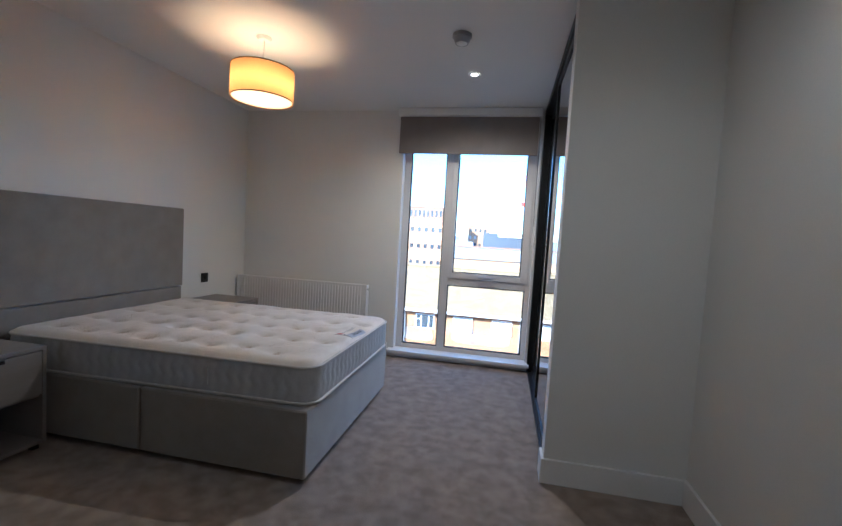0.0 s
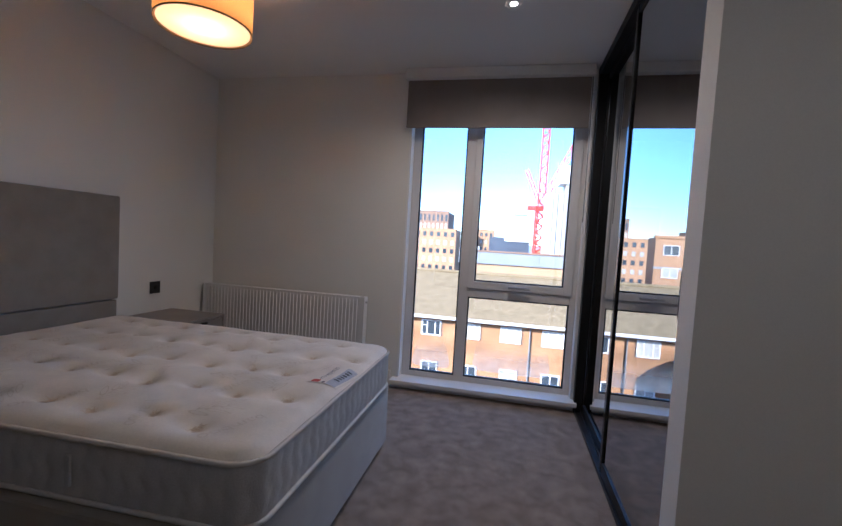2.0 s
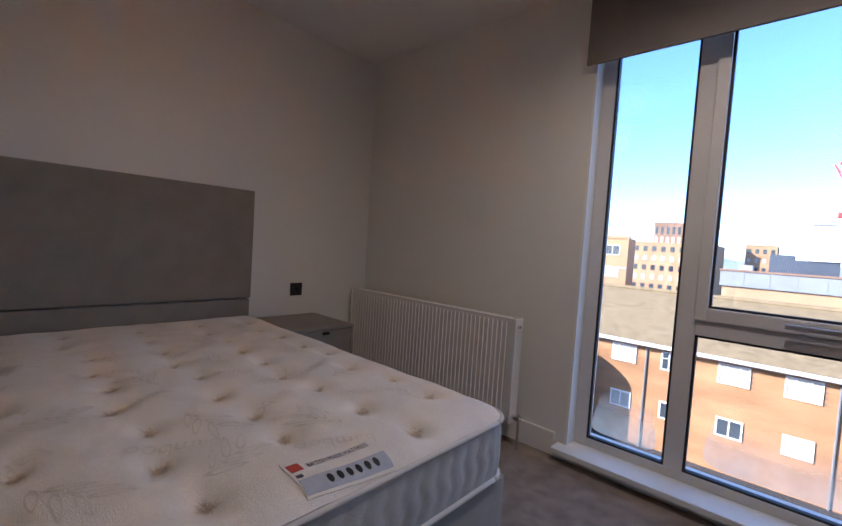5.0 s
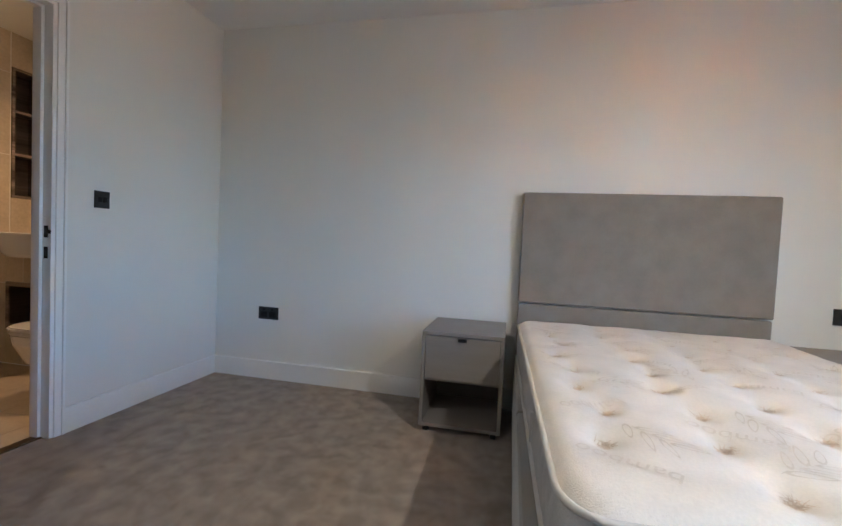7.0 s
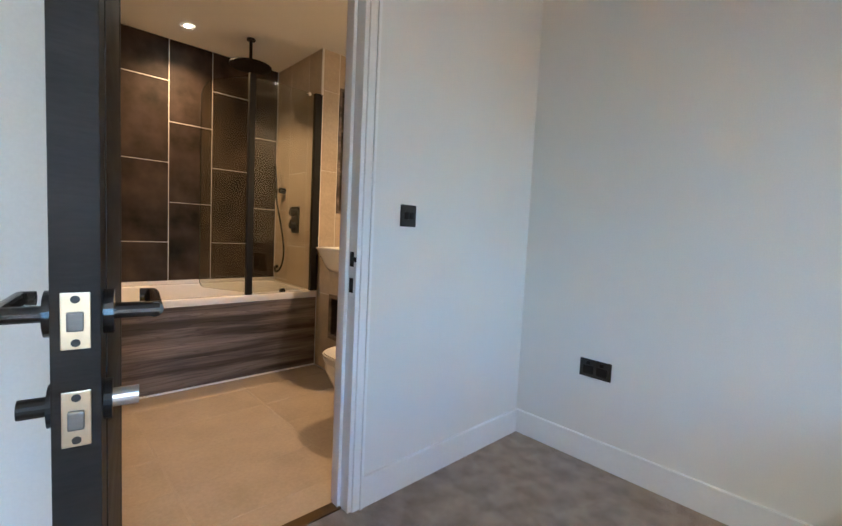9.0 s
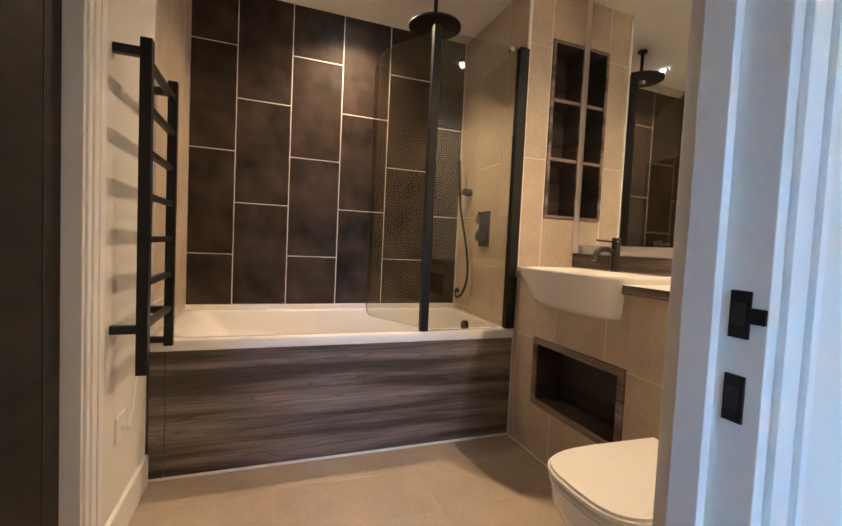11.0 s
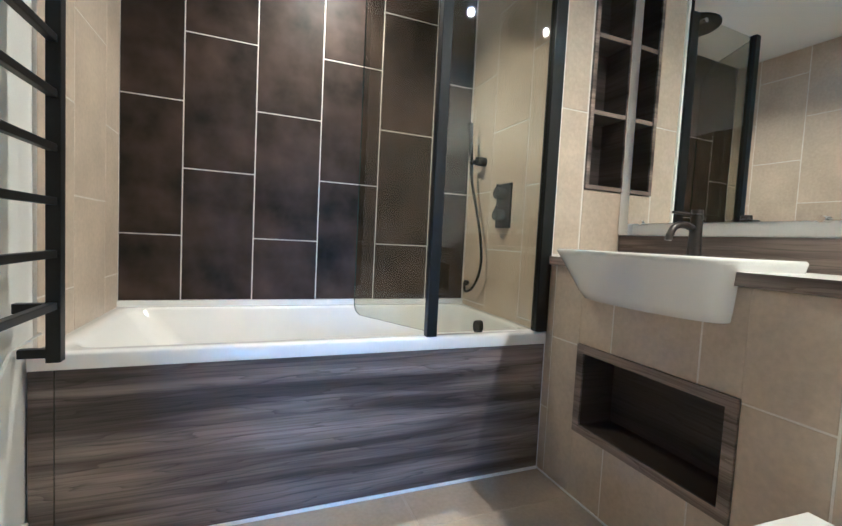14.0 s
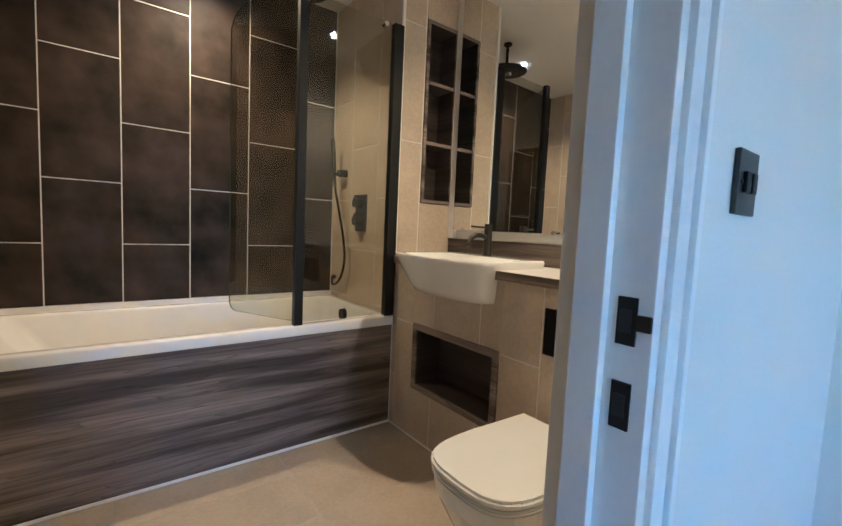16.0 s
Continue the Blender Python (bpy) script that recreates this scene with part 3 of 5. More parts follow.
    for tx, ty in tufts:                   # tan wisps: tuft wool plus the dimple's tan shading put into colour
        for i in range(110):
            w, ln = rnd.gauss(1.2, 1.6), abs(rnd.gauss(0, 0.013)) + 0.003
            ox, oy = tx + rnd.gauss(0, 0.007), ty + rnd.gauss(0.004, 0.007)
            ex, ey = ox + ln * math.cos(w), oy + ln * math.sin(w)
            sx, sy = -math.sin(w) * 0.0012, math.cos(w) * 0.0012
            bt.faces.new([bt.verts.new((px, py, shape(px, py) + 0.0015)) for px, py in ((ox + sx, oy + sy), (ox - sx, oy - sy), (ex, ey))])
    tagged(part("tuft", bt, TUFT_SHADE, m, "tan wool tufts and the tan shading of their dimples", smooth=True), kind="stuff")
    # embroidered leaf sprigs
    sp = bmesh.new()

    def leaf(x, y, w, ln, wd):
        ca, sa = math.cos(w), math.sin(w)
        ring = []
        for k in range(10):
            t = k / 10 * math.tau
            u, v = ln / 2 * (1 + math.cos(t)), wd * math.sin(t) * (1 - 0.35 * math.cos(t))
            ring.append((x + u * ca - v * sa, y + u * sa + v * ca, 0.72))
        for k in range(10):
            p, q = ring[k], ring[(k + 1) % 10]
            mid = (x + ln / 2 * ca, y + ln / 2 * sa)
            pts = [p[:2], q[:2], (mid[0] + (q[0] - mid[0]) * 0.76, mid[1] + (q[1] - mid[1]) * 0.76), (mid[0] + (p[0] - mid[0]) * 0.76, mid[1] + (p[1] - mid[1]) * 0.76)]
            sp.faces.new([sp.verts.new((a, b, shape(a, b) + 0.0016)) for a, b in pts])

    for i in range(5):                     # bamboo sprigs on a loose grid, each with a stem and long leaves
        for j in range(4):
            x, y = BX0 + 0.18 + i * 0.33 + rnd.uniform(-0.05, 0.05) + 0.12 * (j % 2), BY0 + 0.20 + j * 0.30 + rnd.uniform(-0.04, 0.04)
            w0 = rnd.choice((0.4, 1.9, 3.4, 5.2)) + rnd.uniform(-0.3, 0.3)
            leaf(x - 0.05 * math.cos(w0), y - 0.05 * math.sin(w0), w0, 0.12, 0.0022)
            for k in range(6):
                u = -0.04 + 0.022 * k
                leaf(x + u * math.cos(w0), y + u * math.sin(w0), w0 + (0.6 if k % 2 else -0.6) + rnd.uniform(-0.15, 0.15), rnd.uniform(0.075, 0.11), rnd.uniform(0.007, 0.011))
    tagged(part("embroidery", sp, SPRIG, m, "stitched beige leaf sprigs"), kind="stuff")
    t = bpy.data.curves.new("stitched_text", "FONT")
    t.body, t.size = "bamboo", 0.062
    tmp = bpy.data.objects.new("stitched_text", t)
    scene.collection.objects.link(tmp)
    word = bpy.data.meshes.new_from_object(tmp)
    bpy.data.objects.remove(tmp)
    st = bmesh.new()
    for i in range(5):
        for j in range(4):
            one = bmesh.new()
            one.from_mesh(word)
            x, y = BX0 + 0.34 + i * 0.33 + 0.12 * (j % 2), BY0 + 0.15 + j * 0.30
            if x > BX1 - 0.12:
                one.free()
                continue
            one.transform(Matrix.Translation((x, y, 0)) @ Matrix.Rotation(radians(-62 if (i + j) % 2 else -118), 4, "Z") @ Matrix.Translation((-0.09, -0.015, 0)))
            for v in one.verts:
                v.co.z = shape(v.co.x, v.co.y) + 0.0017
            join(st, one)
    tagged(part("stitched_word", st, STITCH, m, "stitched beige lettering"), kind="stuff")
    # sewn label near the foot
    ml = Matrix.Translation((1.828, 2.690, 0)) @ Matrix.Rotation(radians(87), 4, "Z") @ Matrix.Diagonal((0.69, 1.1, 1, 1))

    def drape(bm, lift, cuts=0):
        """Lays a flat piece, given about the label's middle, on the quilted top."""
        if cuts:
            bmesh.ops.subdivide_edges(bm, edges=bm.edges[:], cuts=cuts, use_grid_fill=True)
        for v in bm.verts:
            p = ml @ Vector((v.co.x, v.co.y, 0))
            v.co = (p.x, p.y, shape(p.x, p.y) + lift + v.co.z)
        return bm

    woven = part("woven_label", drape(box(-0.17, 0.17, -0.055, 0.055, -0.0006, 0.0006), 0.0022, 9), TICKING, m, "white and grey woven mattress label")
    part("grey_band", drape(box(-0.165, 0.165, -0.050, -0.012, -0.0003, 0.0003), 0.0034, 9), LABEL_GREY, woven, "grey band of icons")
    part("red_mark", drape(box(-0.160, -0.118, 0.016, 0.044, -0.0003, 0.0003), 0.0034, 4), RED_INK, woven)
    part("dark_mark", drape(box(-0.160, -0.138, -0.006, 0.004, -0.0003, 0.0003), 0.0034, 3), INK, woven)
    ic = bmesh.new()
    for k in range(6):
        cyl((-0.07 + k * 0.036, -0.031, -0.0003), (-0.07 + k * 0.036, -0.031, 0.0003), 0.0105, seg=14, bm=ic)
    part("icons", drape(ic, 0.0042), CHARCOAL, woven)
    t = bpy.data.curves.new("label_text", "FONT")
    t.body, t.size = "BRITISH MADE MATTRESS", 0.021
    tmp = bpy.data.objects.new("label_text", t)
    scene.collection.objects.link(tmp)
    me = bpy.data.meshes.new_from_object(tmp)
    bpy.data.objects.remove(tmp)
    bm = bmesh.new()
    bm.from_mesh(me)
    bmesh.ops.translate(bm, verts=bm.verts[:], vec=(-0.10, 0.018, 0))
    part("lettering", drape(bm, 0.0036), INK, woven)
    # carrying handle strap sewn to the border
    bm = box(1.33, 1.345, BY0 - 0.016, BY0 - 0.006, 0.41, 0.50, 0.003)
    part("handle_strap", bm, BORDER, m)
    # the mattress sits a little askew: its open side runs in towards the foot
    for ob in [k for k in scene.objects if k.type == "MESH" and (k.parent == m or (k.parent and k.parent.parent == m))]:
        for v in ob.data.vertices:
            wx, wy = v.co.x + 0.98, v.co.y + 2.665
            v.co.y += 0.010 + 0.026 * wx * max(0.0, 1 - (wy - BY0) / (BY1 - BY0)) - 0.010 * max(0.0, (wy - BY0) / (BY1 - BY0))


divan()
headboard()
mattress()


def nightstand(y0, label):
    y1, x1, z1 = y0 + 0.425, 0.478, 0.535
    c = (0.24, y0 + 0.21, 0)
    n = thing("nightstand", c, label, "nightstand", "nightstands beside the bed")
    t = 0.018
    x0 = 0.022
    part("top", box(x0, x1, y0, y1, z1 - t, z1, 0.0015), LAMINATE, n)
    part("side_panel", box(x0, x1, y0, y0 + t, 0.03, z1 - t - 0.001, 0.0015), LAMINATE, n)
    part("side_panel", box(x0, x1, y1 - t, y1, 0.03, z1 - t - 0.001, 0.0015), LAMINATE, n)
    part("bottom", box(x0, x1 - 0.002, y0 + t, y1 - t, 0.03, 0.03 + t, 0.001), LAMINATE, n)
    part("back", box(x0, x0 + 0.008, y0 + t, y1 - t, 0.05, z1 - t - 0.002), LAMINATE_IN, n)
    part("shelf", box(x0 + 0.01, x1 - 0.022, y0 + t, y1 - t, 0.270, 0.286), LAMINATE, n)
    d = part("drawer_front", box(x1 - 0.019, x1 - 0.001, y0 + t + 0.003, y1 - t - 0.003, 0.288, z1 - t - 0.006, 0.0015), LAMINATE, n)
    ym = (y0 + y1) / 2
    bm = box(x1 - 0.004, x1 + 0.014, ym - 0.022, ym + 0.022, z1 - t - 0.014, z1 - t - 0.009, 0.001)
    box(x1 + 0.008, x1 + 0.014, ym - 0.022, ym + 0.022, z1 - t - 0.024, z1 - t - 0.009, 0.001, bm=bm)
    part("handle", bm, BLACK, d, "black tab handle")
    for y in (y0 + 0.02, y1 - 0.05):
        for x in (0.05, x1 - 0.05):
            part("foot", box(x, x + 0.03, y, y + 0.03, 0, 0.031), BLACK, n)


nightstand(1.520, "taupe laminate nightstand with a drawer above an open shelf")
nightstand(3.385, "taupe laminate nightstand between the bed and radiator")


# ---- wardrobe with sliding mirrors ----
ANODISED = material("dark_anodised_aluminium", (0.06, 0.062, 0.066), 0.24, metal=0.75, vary=0.08, scale=6, fine=150)


def wardrobe():
    w = thing("wardrobe", (3.2, 3.36, 0), "black framed sliding wardrobe with full-height mirror doors", "wardrobe")
    y0, y1, x0 = 2.508, WY - 0.002, 3.020
    part("side_liner", box(x0 - 0.005, x0 + 0.09, y1 - 0.055, y1, 0.0, H - 0.002, 0.003), BLACK, w)
    part("side_liner", box(x0, x0 + 0.09, y0, y0 + 0.012, 0.0, H - 0.002, 0.003), BLACK, w)
    part("top_track", box(x0 - 0.004, x0 + 0.09, y0 + 0.022, y1 - 0.055, H - 0.06, H - 0.002, 0.003), BLACK, w)
    bm = box(x0, x0 + 0.09, y0 + 0.022, y1 - 0.055, 0.0, 0.008)
    for a in (0.0, 0.04, 0.082):
        box(x0 + a, x0 + a + 0.006, y0 + 0.022, y1 - 0.055, 0.008, 0.022, bm=bm)
    part("bottom_track", bm, CHARCOAL, w, "dark aluminium floor track")
    part("back_panel", box(x0 + 0.55, x0 + 0.57, y0, y1, 0, H - 0.002), LAMINATE_IN, w)

    def door(a, b, x, handle_at):
        st, z0, z1 = 0.036, 0.024, H - 0.062
        d = part("sliding_door", box(x, x + 0.028, a, a + st, z0, z1, 0.004), ANODISED, w, "dark framed mirror door")
        part("stile", box(x, x + 0.028, b - st, b, z0, z1, 0.004), ANODISED, d)
        part("rail", box(x + 0.002, x + 0.026, a + st, b - st, z0, z0 + 0.055, 0.003), BLACK, d)
        part("rail", box(x + 0.002, x + 0.026, a + st, b - st, z1 - 0.045, z1, 0.003), BLACK, d)
        part("mirror", box(x + 0.010, x + 0.016, a + st, b - st, z0 + 0.055, z1 - 0.045), GREYMIRROR, d, "grey tinted mirror")
        if handle_at is not None:
            part("handle", box(x - 0.004, x + 0.002, handle_at, handle_at + 0.026, 0.955, 1.105, 0.002), GASKET, d, "black recessed pull")

    door(y0 + 0.023, 3.40, x0 + 0.006, y0 + 0.03)
    door(3.34, y1 - 0.056, x0 + 0.046, None)


wardrobe()


# ---- pendant, spot, alarm, sockets ----
def pendant():
    x, y = PENDANT
    p = thing("pendant_lamp", (x, y, H), "cream drum pendant lamp, lit, with a brown seam", "pendant lamp")
    part("ceiling_rose", cyl((x, y, H - 0.022), (x, y, H - 0.001), 0.036, 0.05, 28), TRIM, p, "white plastic ceiling rose", smooth=False)
    part("flex", cyl((x, y, 2.16), (x, y, H - 0.02), 0.0035, seg=8), TRIM, p)
    bm = cyl((x, y, 2.022), (x, y, 2.220), 0.192, seg=64, caps=False)
    m = bmesh.ops.solidify(bm, geom=bm.faces[:], thickness=0.002)
    part("shade", bm, SHADE_LIT, p, "cream fabric drum shade glowing", smooth=True)
    for z in (2.020, 2.213):
        ring = cyl((x, y, z), (x, y, z + 0.008), 0.1945, seg=64, caps=False)
        part("trim_ring", ring, SEAM, p, "brown trim band")
    a = radians(215)
    sx, sy = x + 0.194 * math.cos(a), y + 0.194 * math.sin(a)
    bm = box(-0.002, 0.002, -0.006, 0.006, 2.022, 2.220)
    bm.transform(Matrix.Translation((sx, sy, 0)) @ Matrix.Rotation(a, 4, "Z"))
    part("seam", bm, SEAM, p)
    part("diffuser", cyl((x, y, 2.027), (x, y, 2.031), 0.184, seg=48), DIFFUSER, p, "frosted white diffuser disc")
    part("lamp_holder", cyl((x, y, 2.135), (x, y, 2.185), 0.02), TRIM, p)


def thin_lit(name, colour, through, emit):
    """Cloth or frosted plastic that passes light."""
    m = bpy.data.materials.new(name)
    m.use_nodes = True
    n, l = m.node_tree.nodes, m.node_tree.links
    out = n["Material Output"]
    d, t, mx, em, ad = n.new("ShaderNodeBsdfDiffuse"), n.new("ShaderNodeBsdfTranslucent"), n.new("ShaderNodeMixShader"), n.new("ShaderNodeEmission"), n.new("ShaderNodeAddShader")
    nz = n.new("ShaderNodeTexNoise")
    nz.inputs["Scale"].default_value = 180
    rp = n.new("ShaderNodeValToRGB")
    rp.color_ramp.elements[0].color = (*[c * 0.85 for c in colour], 1)
    rp.color_ramp.elements[1].color = (*colour, 1)
    tc = n.new("ShaderNodeTexCoord")
    l.new(tc.outputs["Object"], nz.inputs[0])
    l.new(nz.outputs["Fac"], rp.inputs[0])
    l.new(rp.outputs[0], d.inputs[0])
    l.new(rp.outputs[0], t.inputs[0])
    mx.inputs[0].default_value = through
    l.new(d.outputs[0], mx.inputs[1])
    l.new(t.outputs[0], mx.inputs[2])
    em.inputs[0].default_value, em.inputs[1].default_value = (*colour, 1), emit
    l.new(mx.outputs[0], ad.inputs[0])
    l.new(em.outputs[0], ad.inputs[1])
    l.new(ad.outputs[0], out.inputs[0])
    return m


SHADE_LIT = thin_lit("lit_shade_cloth", (0.84, 0.60, 0.34), 0.80, 0.0)
DIFFUSER = thin_lit("lit_diffuser", (0.93, 0.76, 0.50), 0.8, 0.03)
SEAM = material("brown_trim", (0.16, 0.10, 0.05), 0.8, vary=0.1)
pendant()


def downlight(x, y):
    d = thing("downlight", (x, y, H), "small recessed white downlight, lit", "downlight", "ceiling downlights")
    bm = bmesh.new()
    ro, ri, k = 0.043, 0.018, 32
    out = [bm.verts.new((x + ro * math.cos(i * math.tau / k), y + ro * math.sin(i * math.tau / k), H - 0.002)) for i in range(k)]
    mid = [bm.verts.new((x + (ro - 0.006) * math.cos(i * math.tau / k), y + (ro - 0.006) * math.sin(i * math.tau / k), H - 0.007)) for i in range(k)]
    inn = [bm.verts.new((x + ri * math.cos(i * math.tau / k), y + ri * math.sin(i * math.tau / k), H - 0.004)) for i in range(k)]
    for q, w in ((out, mid), (mid, inn)):
        for i in range(k):
            bm.faces.new((q[i], q[(i + 1) % k], w[(i + 1) % k], w[i]))
    part("bezel", bm, TRIM, d, smooth=True)
    part("lens", cyl((x, y, H - 0.004), (x, y, H - 0.002), 0.018, seg=28), LED, d, "glowing warm lens")


downlight(*BED_SPOT)
# fitting made up to carry the added fill lamp
downlight(*ENTRY_FILL)
for p in BATH_SPOTS:
    downlight(*p)

# white alarm whose shadow side is put into a grey base colour
ALARM_SHADED = material("shaded_white_plastic", (0.42, 0.41, 0.40), 0.5, vary=0.04, scale=12, fine=120)
sm = thing("smoke_alarm", (2.40, 2.81, H), "round white ceiling smoke alarm", "smoke alarm")
part("base", cyl((2.40, 2.81, H - 0.016), (2.40, 2.81, H - 0.001), 0.058, seg=36), ALARM_SHADED, sm)
part("head", cyl((2.40, 2.81, H - 0.052), (2.40, 2.81, H - 0.020), 0.040, 0.052, 36), ALARM_SHADED, sm)
part("sensor_grille", cyl((2.40, 2.81, H - 0.058), (2.40, 2.81, H - 0.051), 0.022, 0.034, 28), TRIM, sm, "pale sensor cap")
part("neck", cyl((2.40, 2.81, H - 0.021), (2.40, 2.81, H - 0.015), 0.043, seg=30), BLACK, sm)


def plate(name, c, normal, w, h, mat, label, category, rockers=1, sockets=False):
    """A wall plate with its rockers; normal '+x' or '+y' says which way it looks."""
    p = thing(name, c, label, category)
    flip = Matrix.Translation(c) @ (Matrix.Rotation(radians(90), 4, "Z") if normal == "+x" else Matrix.Rotation(radians(180), 4, "Z"))

    def add(nm, bm, m, par=p, lab=""):
        bm.transform(flip)
        return part(nm, bm, m, par, lab)

    add("plate", box(-w / 2, w / 2, -0.007, 0, -h / 2, h / 2, 0.002), mat)
    for s in (-1, 1):
        sc = cyl((s * (w / 2 - 0.012), -0.0085, 0), (s * (w / 2 - 0.012), -0.0068, 0), 0.0032, seg=10)
        add("screw", sc, CHARCOAL)
    for k in range(rockers):
        x = (k - (rockers - 1) / 2) * (0.026 if not sockets else w / 2 - 0.01)
        if sockets:
            add("outlet", box(x - 0.025, x + 0.025, -0.010, -0.006, -0.028, 0.012, 0.002), BLACK)
            add("rocker", box(x - 0.009, x + 0.009, -0.013, -0.006, 0.018, 0.034, 0.002), BLACK)
        else:
            add("rocker", box(x - 0.0095, x + 0.0095, -0.0125, -0.006, -0.014, 0.014, 0.003), BLACK)


plate("wall_socket", (0.0005, 3.67, 0.705), "+x", 0.086, 0.086, CHARCOAL, "charcoal single wall plate beside the headboard", "wall plate", 1)
plate("double_socket", (0.0005, 0.322, 0.46), "+x", 0.150, 0.086, CHARCOAL, "charcoal double socket above the skirting board", "socket", 2, True)
plate("light_switch", (0.870, -0.0995, 1.135), "+y", 0.078, 0.086, CHARCOAL, "charcoal two-gang light switch beside the bathroom door", "light switch", 2)
plate("light_switch", (2.14, 0.1305, 1.145), "+y", 0.098, 0.092, NICKEL, "brushed nickel light switch with a black rocker", "light switch", 1)


# ---- door casings and doors ----
def casing_x(name, x0, x1, z1, ya, yb, face, label):
    """Lining, stops and moulded architrave of an opening in a wall along x; architrave on the +y face."""
    d = thing(name, ((x0 + x1) / 2, ya, 0), label, "door frame", kind="structure")
    t = 0.028
    part("jamb", box(x0 - 0.002, x0 + t, ya - 0.004, yb + 0.004, 0, z1, 0.002), TRIM, d)
    part("jamb", box(x1 - t, x1 + 0.002, ya - 0.004, yb + 0.004, 0, z1, 0.002), TRIM, d)
    part("head_jamb", box(x0 + t, x1 - t, ya - 0.004, yb + 0.004, z1 - t, z1 + 0.002, 0.002), TRIM, d)
    s0, s1 = yb - 0.085, yb - 0.046
    part("stop", box(x0 + t, x0 + t + 0.014, s0, s1, 0, z1 - t, 0.002), TRIM, d)
    part("stop", box(x1 - t - 0.014, x1 - t, s0, s1, 0, z1 - t, 0.002), TRIM, d)
    part("head_stop", box(x0 + t + 0.014, x1 - t - 0.014, s0, s1, z1 - t - 0.014, z1 - t, 0.002), TRIM, d)
    for sgn, xe in ((-1, x0 + 0.012), (1, x1 - 0.012)):
        for off, wd, th in ((0, 0.031, 0.013), (0.031, 0.013, 0.020)):
            a, b = xe + sgn * off, xe + sgn * (off + wd)
            part("architrave", box(min(a, b), max(a, b), yb + 0.004, yb + th, 0, z1 - 0.012 + off + wd, 0.003), TRIM, d)
    for off, wd, th in ((0, 0.031, 0.013), (0.031, 0.013, 0.020)):
        part("head_architrave", box(x0 + 0.012 - off, x1 - 0.012 + off, yb + 0.004, yb + th, z1 - 0.012 + off, z1 - 0.012 + off + wd, 0.003), TRIM, d)
    return d


frame_b = casing_x("door_frame_1", DOORX[0] - 0.028, DOORX[1] + 0.028, 2.0, -0.21, -0.10, 1, "white moulded door frame with black strike plates")
for z, lip in ((0.962, 0.02), (0.866, 0.0)):
    k = part("strike_plate", box(1.106, 1.1105, -0.135, -0.113, z - 0.027, z + 0.027, 0.001), BLACK, frame_b, "black metal strike plate")
    part("strike_hole", box(1.1104, 1.1112, -0.132, -0.118, z - 0.013, z + 0.013), GASKET, k)
    if lip:
        part("strike_lip", box(1.104, 1.1115, -0.113, -0.097, z - 0.009, z + 0.009, 0.002), BLACK, k)
structure("threshold", box(DOORX[0], DOORX[1], -0.185, -0.135, -0.012, 0.006, 0.003), material("bronze_threshold", (0.16, 0.11, 0.06), 0.35, metal=0.9), "bronze metal threshold strip")


def leaf(name, at, rz, width, height, label):
    """A dark flush door with a groove at each long edge; local x along the leaf, hinge at 0."""
    d = thing(name, at, label, "door", rz=rz)
    t = 0.042
    bm = box(0.0, width, -t / 2, t / 2, 0.008, height, 0.0015)
    part("panel", bm, DARKDOOR, d, local=True)
    for y in (-t / 2 - 0.0006, t / 2 + 0.0006):
        for x in (0.085, width - 0.085):
            part("groove", box(x - 0.002, x + 0.002, y - 0.0006, y + 0.0006, 0.008, height, 0), GASKET, d, local=True)
    return d, t


door_b, T = leaf("door_1", (1.826, -0.088, 0), 81.0, 0.695, 1.985, "dark veneered bathroom door standing open, black lever handles")
for s in (-1, 1):
    y = s * T / 2
    h = part("lever_handle", cyl((0.645, y, 0.96), (0.645, y + s * 0.010, 0.96), 0.026, seg=24), HANDLE, door_b, "black lever handle on a round rose", local=True)
    part("spindle", cyl((0.645, y, 0.96), (0.645, y + s * 0.055, 0.96), 0.0095, seg=14), HANDLE, h, local=True)
    bm = cyl((0.650, y + s * 0.05, 0.96), (0.525, y + s * 0.05, 0.96), 0.0095, seg=14)
    join(bm, cyl((0.525, y + s * 0.05, 0.96), (0.525, y + s * 0.035, 0.96), 0.0095, seg=14))
    part("lever", bm, HANDLE, h, local=True)
    r = part("thumb_turn", cyl((0.645, y, 0.855), (0.645, y + s * 0.008, 0.855), 0.024, seg=24), BLACK, door_b, "black thumb turn rose", local=True)
    part("turn_knob", cyl((0.645, y, 0.855), (0.645, y + s * 0.034, 0.855), 0.011, seg=18), ALUMINIUM if s > 0 else BLACK, r, local=True)
for z in (0.96, 0.855):
    k = part("latch_plate", box(0.694, 0.697, -0.0125, 0.0125, z - 0.03, z + 0.03, 0.001), BRASS, door_b, "satin brass latch plate", local=True)
    part("latch_bolt", box(0.697, 0.704, -0.007, 0.007, z - 0.010, z + 0.010, 0.002), NICKEL, k, local=True)
    for dz in (-0.023, 0.023):
        part("screw", cyl((0.6965, 0, z + dz), (0.6978, 0, z + dz), 0.0042, seg=10), CHARCOAL, k, local=True)
for z in (0.22, 1.05, 1.75):
    part("hinge", cyl((-0.004, -T / 2 - 0.006, z - 0.05), (-0.004, -T / 2 - 0.006, z + 0.05), 0.0075, seg=12), BLACK, door_b, "black butt hinge", local=True)

